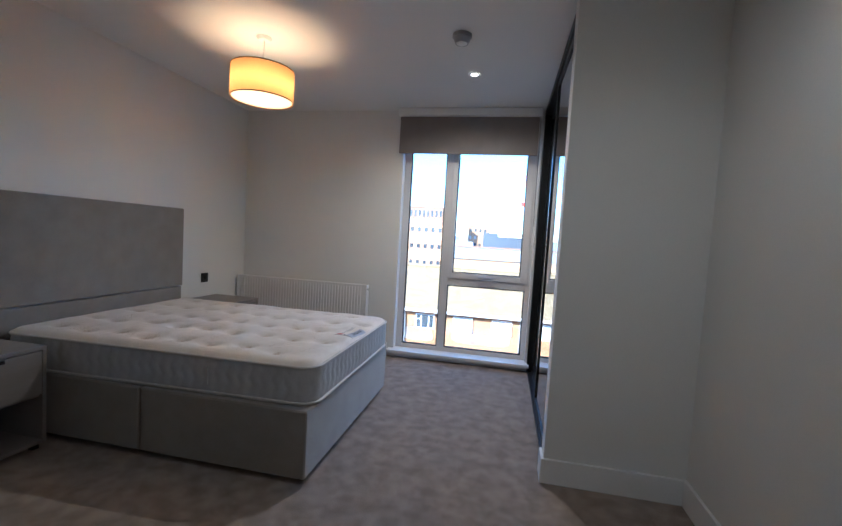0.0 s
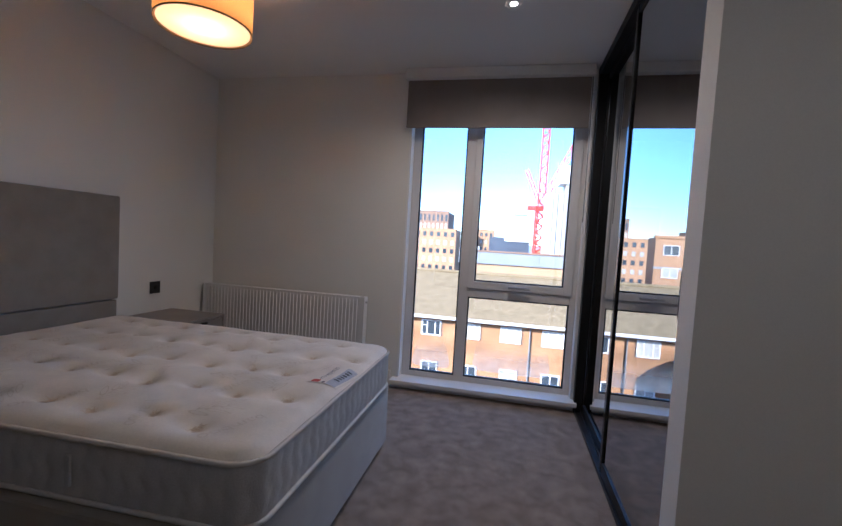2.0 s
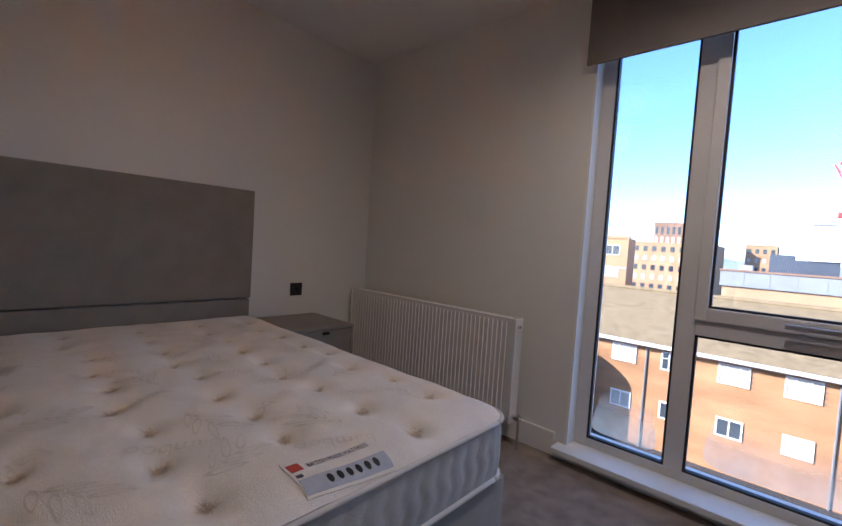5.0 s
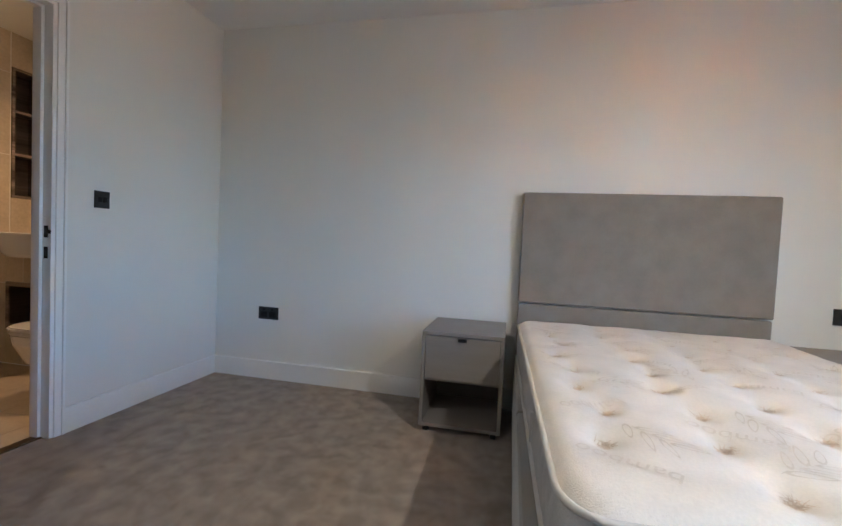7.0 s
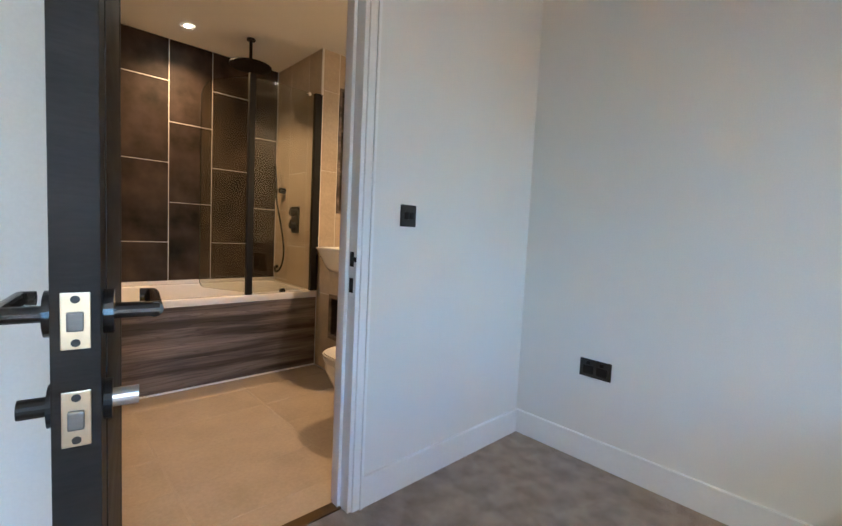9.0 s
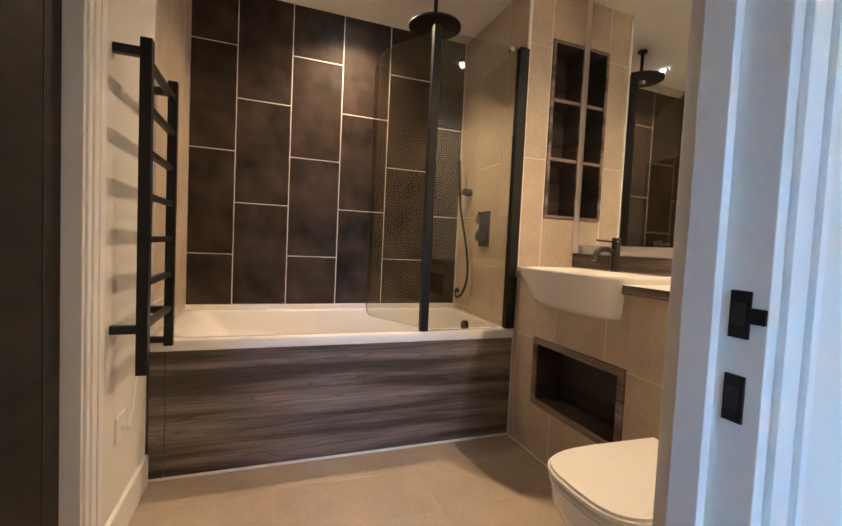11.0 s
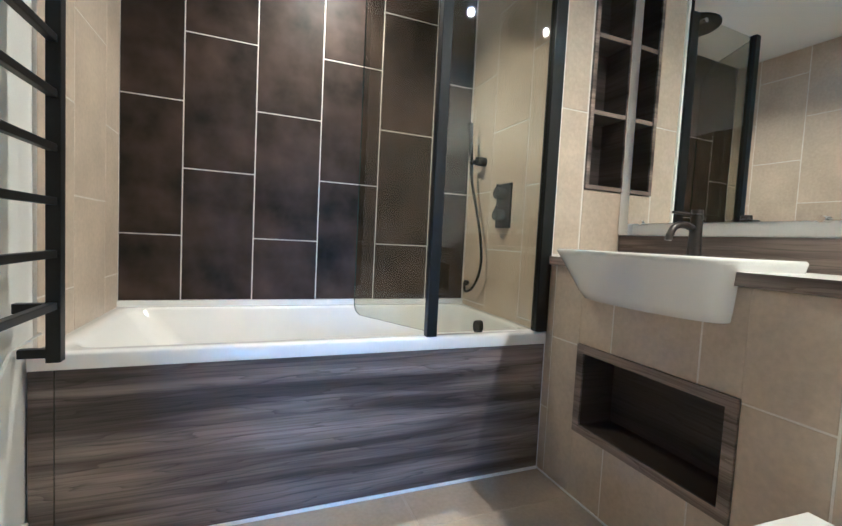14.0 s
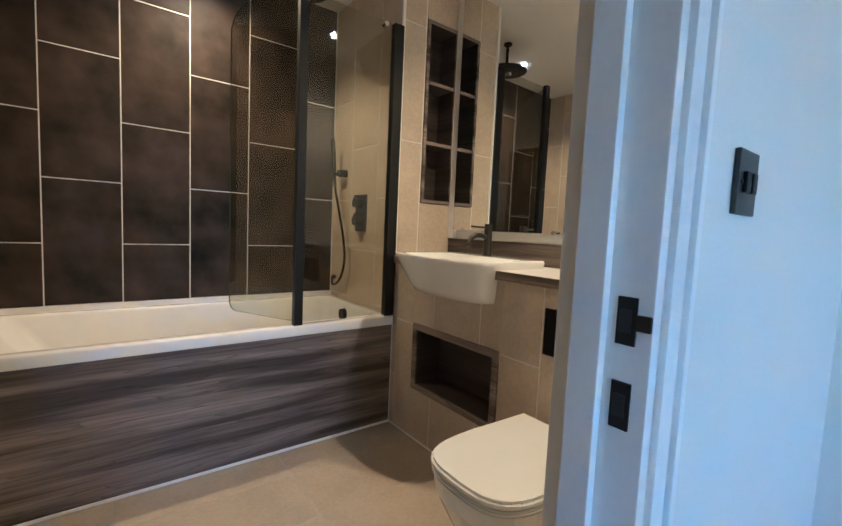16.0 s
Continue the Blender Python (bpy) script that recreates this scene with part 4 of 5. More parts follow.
# closed door in the side wall of the bathroom, with its casing
d2 = thing("door_2", (2.10, -0.77, 0), "closed dark veneered door in a white frame beside the towel rail", "door", kind="structure")
part("panel", box(2.090, 2.130, -1.09, -0.45, 0.0, 1.97, 0.0015), DARKDOOR, d2)
part("groove", box(2.0885, 2.0905, -1.005, -1.001, 0.0, 1.97), GASKET, d2)
for a, b in ((-1.122, -1.092), (-0.448, -0.418)):
    part("jamb", box(2.046, 2.184, a, b, 0, 2.002, 0.002), TRIM, d2)
part("head_jamb", box(2.046, 2.184, -1.092, -0.448, 1.972, 2.002, 0.002), TRIM, d2)
for off, wd, th in ((0, 0.022, 0.012), (0.022, 0.03, 0.018), (0.052, 0.036, 0.022)):
    for sgn, ye in ((-1, -1.104), (1, -0.436)):
        a, b = ye + sgn * off, ye + sgn * (off + wd)
        if b < -0.22:
            part("architrave", box(2.05 - th, 2.046, min(a, b), max(a, b), 0, 1.984 + off + wd, 0.003), TRIM, d2)
    part("head_architrave", box(2.05 - th, 2.046, -1.104 - off, -0.436 + off, 1.984 + off, 1.984 + off + wd, 0.003), TRIM, d2)


# ---- bathroom fittings ----
BF = -1.725                              # front of the bath
WX = 0.345                               # wall at the tap end of the bath
EX = 2.045
LOWX = 0.340                             # face of the boxed-in wall under the counter
MX = -0.052                              # mirror wall
NY = -1.748                              # return wall with the niche


def bath():
    b = thing("bathtub", (1.19, -2.11, 0), "white built-in bathtub with a dark wood-grain front panel", "bathtub")
    x0, x1, y0, y1, z1 = WX + 0.002, EX - 0.002, -2.498, BF, 0.585
    bm = bmesh.new()

    def ring(g0, g1, gy, z, r, k=6):
        a, c, d, e = x0 + g0, x1 - g1, y0 + gy, y1 - gy
        pts = []
        for cx, cy, s in ((c - r, e - r, 0), (a + r, e - r, 90), (a + r, d + r, 180), (c - r, d + r, 270)):
            for i in range(k + 1):
                w = radians(s + 90 * i / k)
                pts.append(bm.verts.new((cx + r * math.cos(w), cy + r * math.sin(w), z)))
        return pts

    loops = [ring(0, 0, 0, z1 - 0.045, 0.004), ring(0, 0, 0, z1 - 0.006, 0.004), ring(0.005, 0.005, 0.005, z1, 0.006), ring(0.055, 0.06, 0.055, z1, 0.09), ring(0.065, 0.075, 0.063, z1 - 0.010, 0.09),
             ring(0.085, 0.20, 0.085, z1 - 0.18, 0.10), ring(0.11, 0.33, 0.11, z1 - 0.36, 0.11), ring(0.15, 0.40, 0.15, z1 - 0.41, 0.11)]
    for q, w in zip(loops, loops[1:]):
        for i in range(len(q)):
            bm.faces.new((q[i], q[(i + 1) % len(q)], w[(i + 1) % len(q)], w[i]))
    bm.faces.new(loops[-1])
    bmesh.ops.recalc_face_normals(bm, faces=bm.faces)
    part("tub", bm, ACRYLIC, b, "glossy white acrylic tub", smooth=True)
    part("front_panel", box(WX + 0.004, 1.983, BF - 0.022, BF - 0.008, 0.012, z1 - 0.046, 0.001), WOODGRAIN, b, "dark grey-brown wood-grain bath panel")
    part("end_strip", box(1.985, EX - 0.003, BF - 0.022, BF - 0.007, 0.012, z1 - 0.046, 0.001), WOODGRAIN, b)
    part("wall_upstand", box(x0, x1, -2.4995, -2.490, z1 - 0.004, 0.611, 0.002), ACRYLIC, b)
    part("sealant", box(WX + 0.004, EX - 0.003, BF - 0.016, BF - 0.004, 0.0, 0.012, 0.002), TRIM, b)
    o = part("overflow", cyl((WX + 0.055, -2.150, 0.522), (WX + 0.095, -2.150, 0.519), 0.034, seg=28), BLACK, b, "black round overflow filler")
    part("overflow_rim", cyl((WX + 0.05, -2.150, 0.522), (WX + 0.065, -2.150, 0.521), 0.040, seg=28), BLACK, o)


bath()


def bath_screen():
    s = thing("bath_screen", (0.85, -1.745, 0.585), "folding clear glass bath screen with black uprights", "bath screen")
    z0, z1 = 0.590, 2.07
    part("wall_profile", box(WX, WX + 0.055, -1.764, -1.727, z0, z1, 0.003), BLACK, s, "black wall profile")
    part("hinge_profile", box(0.845, 0.885, -1.760, -1.727, z0 - 0.003, z1 + 0.01, 0.003), BLACK, s, "black hinge profile")
    part("glass_panel", box(WX + 0.055, 0.845, -1.747, -1.741, z0 + 0.01, z1 - 0.005), SCREEN_GLASS, s, "clear fixed glass panel")
    a, e = Vector((0.872, -1.760)), Vector((1.068, -2.140))
    d, n = (e - a).normalized(), None
    wing = bmesh.new()
    ln, r = (e - a).length, 0.05
    prof = [(0, z0 + 0.012)]
    for k in range(7):
        w = radians(-90 + 15 * k)
        prof.append((ln - r + r * math.cos(w), z0 + 0.012 + r + r * math.sin(w)))
    for k in range(7):
        w = radians(15 * k)
        prof.append((ln - 0.12 + 0.12 * math.cos(w), z1 - 0.12 + 0.12 * math.sin(w)))
    prof.append((0, z1))
    nn = Vector((-d.y, d.x)) * 0.003
    v1 = [wing.verts.new((a.x + d.x * u + nn.x, a.y + d.y * u + nn.y, z)) for u, z in prof]
    v2 = [wing.verts.new((a.x + d.x * u - nn.x, a.y + d.y * u - nn.y, z)) for u, z in prof]
    wing.faces.new(v1)
    wing.faces.new(v2[::-1])
    part("glass_wing", wing, SCREEN_GLASS, s, "clear hinged glass wing with rounded corners")
    rim = bmesh.new()
    e1 = [rim.verts.new((a.x + d.x * u + nn.x, a.y + d.y * u + nn.y, z)) for u, z in prof]
    e2 = [rim.verts.new((a.x + d.x * u - nn.x, a.y + d.y * u - nn.y, z)) for u, z in prof]
    for k in range(len(prof) - 1):
        rim.faces.new((e1[k], e1[k + 1], e2[k + 1], e2[k]))
    part("glass_edge", rim, EDGE_GLASS, s, "dark green glass edge")
    part("clamp", cyl((0.45, -1.758, z1 - 0.02), (0.45, -1.728, z1 - 0.02), 0.012), CHROME, s)


EDGE_GLASS = material("green_glass_edge", (0.05, 0.07, 0.06), 0.2, vary=0.05)
bath_screen()


def shower():
    h = thing("rain_shower_head", (0.77, -2.03, 2.3), "black round rain shower head on a ceiling arm", "shower head")
    x, y = 0.77, -2.03
    part("ceiling_flange", cyl((x, y, H - 0.012), (x, y, H - 0.001), 0.03, seg=24), BLACK, h)
    part("arm", cyl((x, y, 2.25), (x, y, H - 0.01), 0.011, seg=14), BLACK, h)
    bm = cyl((x, y, 2.222), (x, y, 2.232), 0.145, 0.145, 48)
    join(bm, cyl((x, y, 2.232), (x, y, 2.245), 0.145, 0.05, 48))
    part("disc", bm, BLACK, h)
    part("swivel", cyl((x, y, 2.240), (x, y, 2.275), 0.022, seg=20), BLACK, h)
    s = thing("hand_shower", (WX, -2.33, 1.4), "black slim hand shower with a hanging hose", "hand shower")
    hx = WX + 0.055
    part("bracket", cyl((WX, -2.325, 1.378), (WX + 0.05, -2.325, 1.378), 0.024, seg=24), BLACK, s)
    part("bracket_arm", cyl((WX + 0.045, -2.325, 1.378), (hx, -2.378, 1.375), 0.013, seg=14), BLACK, s)
    part("handset", cyl((hx, -2.372, 1.345), (hx + 0.012, -2.388, 1.590), 0.0105, 0.0135, 16), BLACK, s, "black stick handset")
    part("hose_nut", cyl((hx, -2.368, 1.300), (hx, -2.372, 1.345), 0.010, seg=12), CHARCOAL, s)
    pts = []
    for k in range(33):
        t = k / 32
        yy = -2.368 + 0.135 * math.sin(math.pi * min(1, t * 1.12)) ** 1.4 - 0.075 * max(0.0, t - 0.45) / 0.55
        zz = 1.30 - 0.633 * math.sin(math.pi * 0.5 * min(1, t * 1.18)) ** 1.15 + (0.0 if t < 0.86 else 0.045 * ((t - 0.86) / 0.14) ** 1.5)
        pts.append((hx - 0.032 * t, yy, zz))
    part("hose", tube(pts, 0.0075, 8), BLACK, s, "black flexible hose", smooth=True)
    part("hose_outlet", cyl((WX, -2.44, 0.712), (WX + 0.02, -2.44, 0.712), 0.014, seg=18), BLACK, s)
    v = thing("shower_valve", (WX, -2.105, 1.13), "black rectangular thermostatic shower valve", "shower valve")
    part("plate", box(WX, WX + 0.010, -2.170, -2.045, 1.022, 1.240, 0.004), BLACK, v)
    for z in (1.085, 1.19):
        k = part("control", cyl((WX + 0.01, -2.108, z), (WX + 0.052, -2.108, z), 0.028, seg=24), BLACK, v)
        part("lever", box(WX + 0.040, WX + 0.052, -2.112, -2.104, z, z + 0.045, 0.002), BLACK, k)


shower()


def towel_rail():
    r = thing("towel_rail", (1.965, -1.465, 0.57), "black square-bar heated towel rail on the wall", "towel rail")
    ya, yb, z0, z1 = -1.313, -1.688, 0.575, 1.600
    for y in (ya, yb):
        part("upright", box(1.949, 1.981, y - 0.016, y + 0.016, z0, z1, 0.003), BLACK, r)
    for k in range(7):
        z = 0.726 + k * 0.1353
        part("rung", box(1.955, 1.975, yb + 0.016, ya - 0.016, z - 0.010, z + 0.010, 0.003), BLACK, r)
    for y in (ya, yb):
        for z in (z0 + 0.143, z1 - 0.042):
            part("bracket", box(1.981, 2.051, y - 0.013, y + 0.013, z - 0.013, z + 0.013, 0.002), BLACK, r)
    part("element_elbow", box(1.981, 2.042, yb - 0.011, yb + 0.011, z0 + 0.012, z0 + 0.036, 0.003), BLACK, r)
    o = thing("fused_outlet", (2.045, -1.40, 0.38), "white fused spur plate below the towel rail", "outlet plate")
    part("plate", box(2.041, 2.0495, -1.445, -1.357, 0.335, 0.423, 0.003), TRIM, o)
    part("cable", tube([(2.04, -1.40, 0.38), (2.03, -1.43, 0.36), (2.035, -1.50, 0.42), (2.04, -1.56, 0.52), (2.03, -1.62, 0.62), (1.98, -1.65, 0.66)], 0.004, 6), TRIM, o, "white flex")


towel_rail()


def vanity():
    c = thing("counter", (0.12, -1.0, 0.9), "dark wood-grain vanity counter with an upstand", "counter")
    part("top", box(MX + 0.002, LOWX + 0.012, NY + 0.003, -0.212, 0.875, 0.905, 0.002), COUNTER, c, "pale stone-look counter top")
    part("edge", box(LOWX + 0.0125, LOWX + 0.017, NY + 0.003, -0.212, 0.870, 0.905, 0.001), WOODGRAIN, c, "dark wood-grain counter edge")
    part("upstand", box(MX + 0.002, MX + 0.022, NY + 0.003, -0.212, 0.906, 1.008, 0.001), WOODGRAIN, c, "dark wood-grain upstand")
    m = thing("mirror", (MX, -1.0, 1.7), "large frameless wall mirror above the counter", "mirror")
    pane = box(0.0, 0.006, 0.0, 1.476, 1.058, H - 0.004)   # hung a touch out of square with its board
    pane.transform(Matrix.Translation((MX + 0.032, -1.690, 0)) @ Matrix.Rotation(radians(1.15), 4, "Z"))
    part("glass", pane, MIRROR, m)
    part("backing", box(MX - 0.014, MX - 0.001, NY + 0.002, -0.212, 1.010, H - 0.002), TRIM, m, "white board behind the mirror")
    part("edge_batten", box(MX, MX + 0.030, NY + 0.003, -1.694, 1.010, H - 0.004, 0.002), TRIM, m, "white batten along the mirror edge")
    part("bottom_batten", box(MX, MX + 0.004, -1.692, -0.214, 1.010, 1.056, 0.001), TRIM, m)
    for y in (-1.62, -1.02, -0.45):
        part("clip", cyl((MX - 0.001, y, 1.062), (MX + 0.044, y, 1.062), 0.010, seg=16), CHROME, m, "small chrome mirror clip")
    # semi-recessed basin: a tapering tray that overhangs the counter
    b = thing("basin", (0.33, -1.15, 0.9), "white semi-recessed ceramic basin with an angular underside", "basin")
    bm = bmesh.new()

    def loop(x0, x1, y0, y1, z, r=0.02, k=4):
        pts = []
        for cx, cy, s in ((x1 - r, y1 - r, 0), (x0 + r, y1 - r, 90), (x0 + r, y0 + r, 180), (x1 - r, y0 + r, 270)):
            for i in range(k + 1):
                w = radians(s + 90 * i / k)
                pts.append(bm.verts.new((cx + r * math.cos(w), cy + r * math.sin(w), z)))
        return pts

    def bowed(x0, xc, bow, y0, y1, z, r=0.018, k=4, m=22):
        """Rim outline: square at the back, bowed outward along the front."""
        pts = []
        for i in range(m + 1):
            w = math.pi * i / m
            u = (1 - math.cos(w)) / 2
            pts.append((xc + bow * math.sin(w) ** 0.72, y0 + (y1 - y0) * u))
        for cx, cy, a in ((x0 + r, y1 - r, 90), (x0 + r, y0 + r, 180)):
            for i in range(k + 1):
                w = radians(a + 90 * i / k)
                pts.append((cx + r * math.cos(w), cy + r * math.sin(w)))
        return [bm.verts.new((px, py, z)) for px, py in pts]

    xa, ya, yb = 0.045, -1.590, -1.003
    loops = [bowed(xa + 0.09, 0.325, 0.075, ya + 0.105, yb - 0.030, 0.766), bowed(xa + 0.06, 0.345, 0.098, ya + 0.092, yb - 0.018, 0.772), bowed(xa + 0.03, 0.358, 0.106, ya + 0.080, yb - 0.014, 0.800),
             bowed(xa, 0.396, 0.108, ya + 0.008, yb - 0.003, 0.920), bowed(xa, 0.400, 0.110, ya + 0.001, yb, 0.932), bowed(xa + 0.004, 0.394, 0.108, ya + 0.005, yb - 0.004, 0.939),
             bowed(xa + 0.15, 0.372, 0.098, ya + 0.045, yb - 0.035, 0.936, 0.035), bowed(xa + 0.16, 0.360, 0.090, ya + 0.060, yb - 0.050, 0.915, 0.04), bowed(xa + 0.19, 0.325, 0.055, ya + 0.150, yb - 0.130, 0.845, 0.04)]
    for q, w in zip(loops, loops[1:]):
        for i in range(len(q)):
            bm.faces.new((q[i], q[(i + 1) % len(q)], w[(i + 1) % len(q)], w[i]))
    bm.faces.new(loops[0][::-1])
    bm.faces.new(loops[-1])
    bmesh.ops.recalc_face_normals(bm, faces=bm.faces)
    part("bowl", bm, CERAMIC, b, smooth=True)
    part("waste", cyl((0.30, -1.285, 0.843), (0.30, -1.285, 0.848), 0.022, seg=20), BLACK, b)
    t = thing("basin_tap", (0.11, -1.296, 0.938), "dark gunmetal single-lever basin mixer tap", "tap")
    tx, ty = 0.110, -1.296
    part("body", cyl((tx, ty, 0.936), (tx, ty, 1.075), 0.021, 0.018, seg=24), GUNMETAL, t)
    part("spout", tube([(tx, ty, 1.025), (tx + 0.05, ty, 1.038), (tx + 0.085, ty, 1.036), (tx + 0.108, ty, 1.024), (tx + 0.122, ty, 1.000), (tx + 0.126, ty, 0.985)], 0.0115, 14), GUNMETAL, t, smooth=True)
    part("collar", cyl((tx, ty, 0.934), (tx, ty, 0.942), 0.025, seg=28), GUNMETAL, t)
    part("lever", cyl((tx, ty, 1.073), (tx + 0.100, ty - 0.012, 1.077), 0.0048, seg=10), GUNMETAL, t)
    part("cap", cyl((tx, ty, 1.077), (tx, ty, 1.091), 0.0185, 0.017, 24), GUNMETAL, t)


COUNTER = material("pale_counter", (0.76, 0.74, 0.71), 0.3, vary=0.05, scale=6)
GUNMETAL = material("gunmetal", (0.075, 0.068, 0.062), 0.32, metal=0.85, vary=0.1, scale=9)
vanity()


def niche(name, axis, a0, a1, z0, z1, face, depth, shelves, label):
    """A box set into a wall, dark wood-grain lining with a proud rim. axis 'x': the wall runs along x and looks to +y; 'y': runs along y, looks to +x."""
    n = thing(name, (0, 0, 0), label, "wall niche")
    t = 0.018 if axis == "x" else 0.030

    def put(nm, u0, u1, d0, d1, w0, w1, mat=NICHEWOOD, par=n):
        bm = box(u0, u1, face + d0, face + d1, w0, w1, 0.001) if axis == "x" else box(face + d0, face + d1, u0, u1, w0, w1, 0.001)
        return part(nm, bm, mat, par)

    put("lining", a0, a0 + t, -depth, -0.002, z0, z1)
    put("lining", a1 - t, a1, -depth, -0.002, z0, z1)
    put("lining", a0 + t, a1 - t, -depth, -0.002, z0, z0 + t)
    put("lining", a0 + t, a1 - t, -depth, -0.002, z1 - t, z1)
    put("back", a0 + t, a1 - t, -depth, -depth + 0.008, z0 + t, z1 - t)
    put("rim", a0, a0 + t + 0.001, -0.002, 0.007, z0, z1, WOODGRAIN)
    put("rim", a1 - t - 0.001, a1, -0.002, 0.007, z0, z1, WOODGRAIN)
    put("rim", a0 + t + 0.001, a1 - t - 0.001, -0.002, 0.006, z0, z0 + t + 0.001, WOODGRAIN)
    put("rim", a0 + t + 0.001, a1 - t - 0.001, -0.002, 0.006, z1 - t - 0.001, z1, WOODGRAIN)
    for z in shelves:
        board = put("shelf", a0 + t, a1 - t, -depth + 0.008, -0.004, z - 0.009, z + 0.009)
        put("edging", a0 + t, a1 - t, -0.004, 0.0, z - 0.009, z + 0.009, WOODGRAIN, board)


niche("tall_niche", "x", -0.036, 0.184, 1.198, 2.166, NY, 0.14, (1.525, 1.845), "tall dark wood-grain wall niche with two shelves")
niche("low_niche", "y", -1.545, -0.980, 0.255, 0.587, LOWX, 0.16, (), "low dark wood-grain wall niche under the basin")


def toilet():
    w = thing("toilet", (0.5, -0.645, 0.2), "white wall-hung toilet with its lid closed", "toilet")
    yc = -0.645

    def dee(x0, x1, hw, k=18):
        pts = [(x0, yc - hw * 0.93), (x0, yc + hw * 0.93)]
        for i in range(k + 1):
            a = math.pi / 2 - math.pi * i / k
            ex = 0.62
            cx = x0 + (x1 - x0) * 0.52
            ca, sa = math.cos(a), math.sin(a)
            pts.append((cx + (x1 - cx) * math.copysign(abs(ca) ** ex, ca), yc + hw * math.copysign(abs(sa) ** ex, sa)))
        return pts

    bm = bmesh.new()
    rings = []
    for z, x1, hw, x0 in ((0.06, 0.57, 0.10, LOWX), (0.10, 0.67, 0.125, LOWX), (0.20, 0.785, 0.150, LOWX), (0.32, 0.848, 0.167, LOWX), (0.375, 0.858, 0.172, LOWX)):
        rings.append([bm.verts.new((x, y, z)) for x, y in dee(x0 + 0.001, x1, hw)])
    for q, r in zip(rings, rings[1:]):
        for i in range(len(q)):
            bm.faces.new((q[i], q[(i + 1) % len(q)], r[(i + 1) % len(q)], r[i]))
    bm.faces.new(rings[0][::-1])
    bm.faces.new(rings[-1])
    bmesh.ops.recalc_face_normals(bm, faces=bm.faces)
    part("pan", bm, CERAMIC, w, smooth=False)
    part("seat", prism(dee(0.390, 0.862, 0.175), 0.378, 0.393, 0.005), CERAMIC, w)
    part("lid", prism(dee(0.385, 0.866, 0.178), 0.396, 0.420, 0.008), CERAMIC, w, "closed soft-edged lid")
    for y in (yc - 0.08, yc + 0.08):
        part("hinge", cyl((0.372, y, 0.375), (0.372, y, 0.41), 0.013), CHROME, w)
    f = thing("flush_plate", (LOWX, -0.648, 0.72), "glossy black dual flush plate", "flush plate")
    part("plate", box(LOWX, LOWX + 0.010, -0.775, -0.521, 0.636, 0.800, 0.003), GLOSSBLACK, f)
    part("mark", box(LOWX + 0.010, LOWX + 0.0106, -0.660, -0.638, 0.783, 0.788), NICKEL, f)


GLOSSBLACK = material("gloss_black", (0.008, 0.008, 0.008), 0.16, vary=0.1, spec=0.25)
toilet()

# ---- view from the window ----
GROUND = -9.5
ASPHALT = material("asphalt", (0.055, 0.055, 0.055), 0.9, vary=0.2, scale=0.3, fine=5)
TERRACE_BRICK = material("orange_brick_far", (0.42, 0.225, 0.105), 0.9, vary=0.2, scale=0.4, fine=7, stretch=(1, 1, 3))
ROOFTILE = material("weathered_roof_tile", (0.285, 0.220, 0.125), 0.95, dark=(0.185, 0.140, 0.078), scale=2.6, fine=22, bump=0.5, bump_scale=9, spec=0.08)
WHITE_PVC = material("white_pvc", (0.78, 0.78, 0.76), 0.4, vary=0.03)
DARKGLASS = material("dark_far_glass", (0.06, 0.075, 0.09), 0.08, vary=0.2, scale=0.5)
CURTAIN = material("pale_net_curtain", (0.46, 0.445, 0.395), 0.8, vary=0.1, scale=2, fine=12)
CONCRETE = material("pale_concrete", (0.36, 0.35, 0.33), 0.85, vary=0.1, scale=0.2, fine=3)
REDSTEEL = material("red_crane_steel", (0.62, 0.055, 0.04), 0.5, vary=0.1)
BUFF = material("buff_brick_far", (0.46, 0.285, 0.155), 0.9, vary=0.1, scale=0.2, fine=4)
ORANGE = material("terracotta_brick_far", (0.46, 0.265, 0.14), 0.9, vary=0.1, scale=0.2, fine=4)
BROWN = material("brown_brick_far", (0.28, 0.175, 0.115), 0.9, vary=0.1, scale=0.2, fine=4)
PALE_SHEET = material("pale_grey_sheet", (0.27, 0.285, 0.30), 0.6, vary=0.08, scale=0.3, fine=3)
DARKWALL = material("dark_blue_cladding", (0.07, 0.085, 0.11), 0.6, vary=0.1, scale=0.3, fine=3)
HAZE = material("hazy_hills", (0.30, 0.34, 0.38), 1.0, vary=0.12, scale=0.01, fine=0.08)
GREYROOF = material("grey_sheet_roof", (0.22, 0.222, 0.22), 0.6, vary=0.08, scale=0.15, fine=2)
LEAVES = material("winter_foliage", (0.075, 0.085, 0.04), 0.9, vary=0.3, scale=0.8, fine=6)
structure("ground", box(-1500, 1500, 4.9, 3000, GROUND - 1, GROUND), ASPHALT, "grey tarmac and distant land")
structure("own_facade", box(-14, 22, -9, -2.75, GROUND, 2.9), TERRACE_BRICK, "brick mass of the apartment block")
structure("own_facade_lower", box(-14, 22, -2.75, 4.53, GROUND, -0.26), TERRACE_BRICK, "brick storeys below the flat")
structure("own_facade_west", box(-14, -0.304, -2.75, 4.53, -0.256, 2.9), TERRACE_BRICK, "brick storey beside the flat")
structure("own_facade_east", box(4.004, 22, -2.75, 4.53, -0.256, 2.9), TERRACE_BRICK, "brick storey beside the flat")
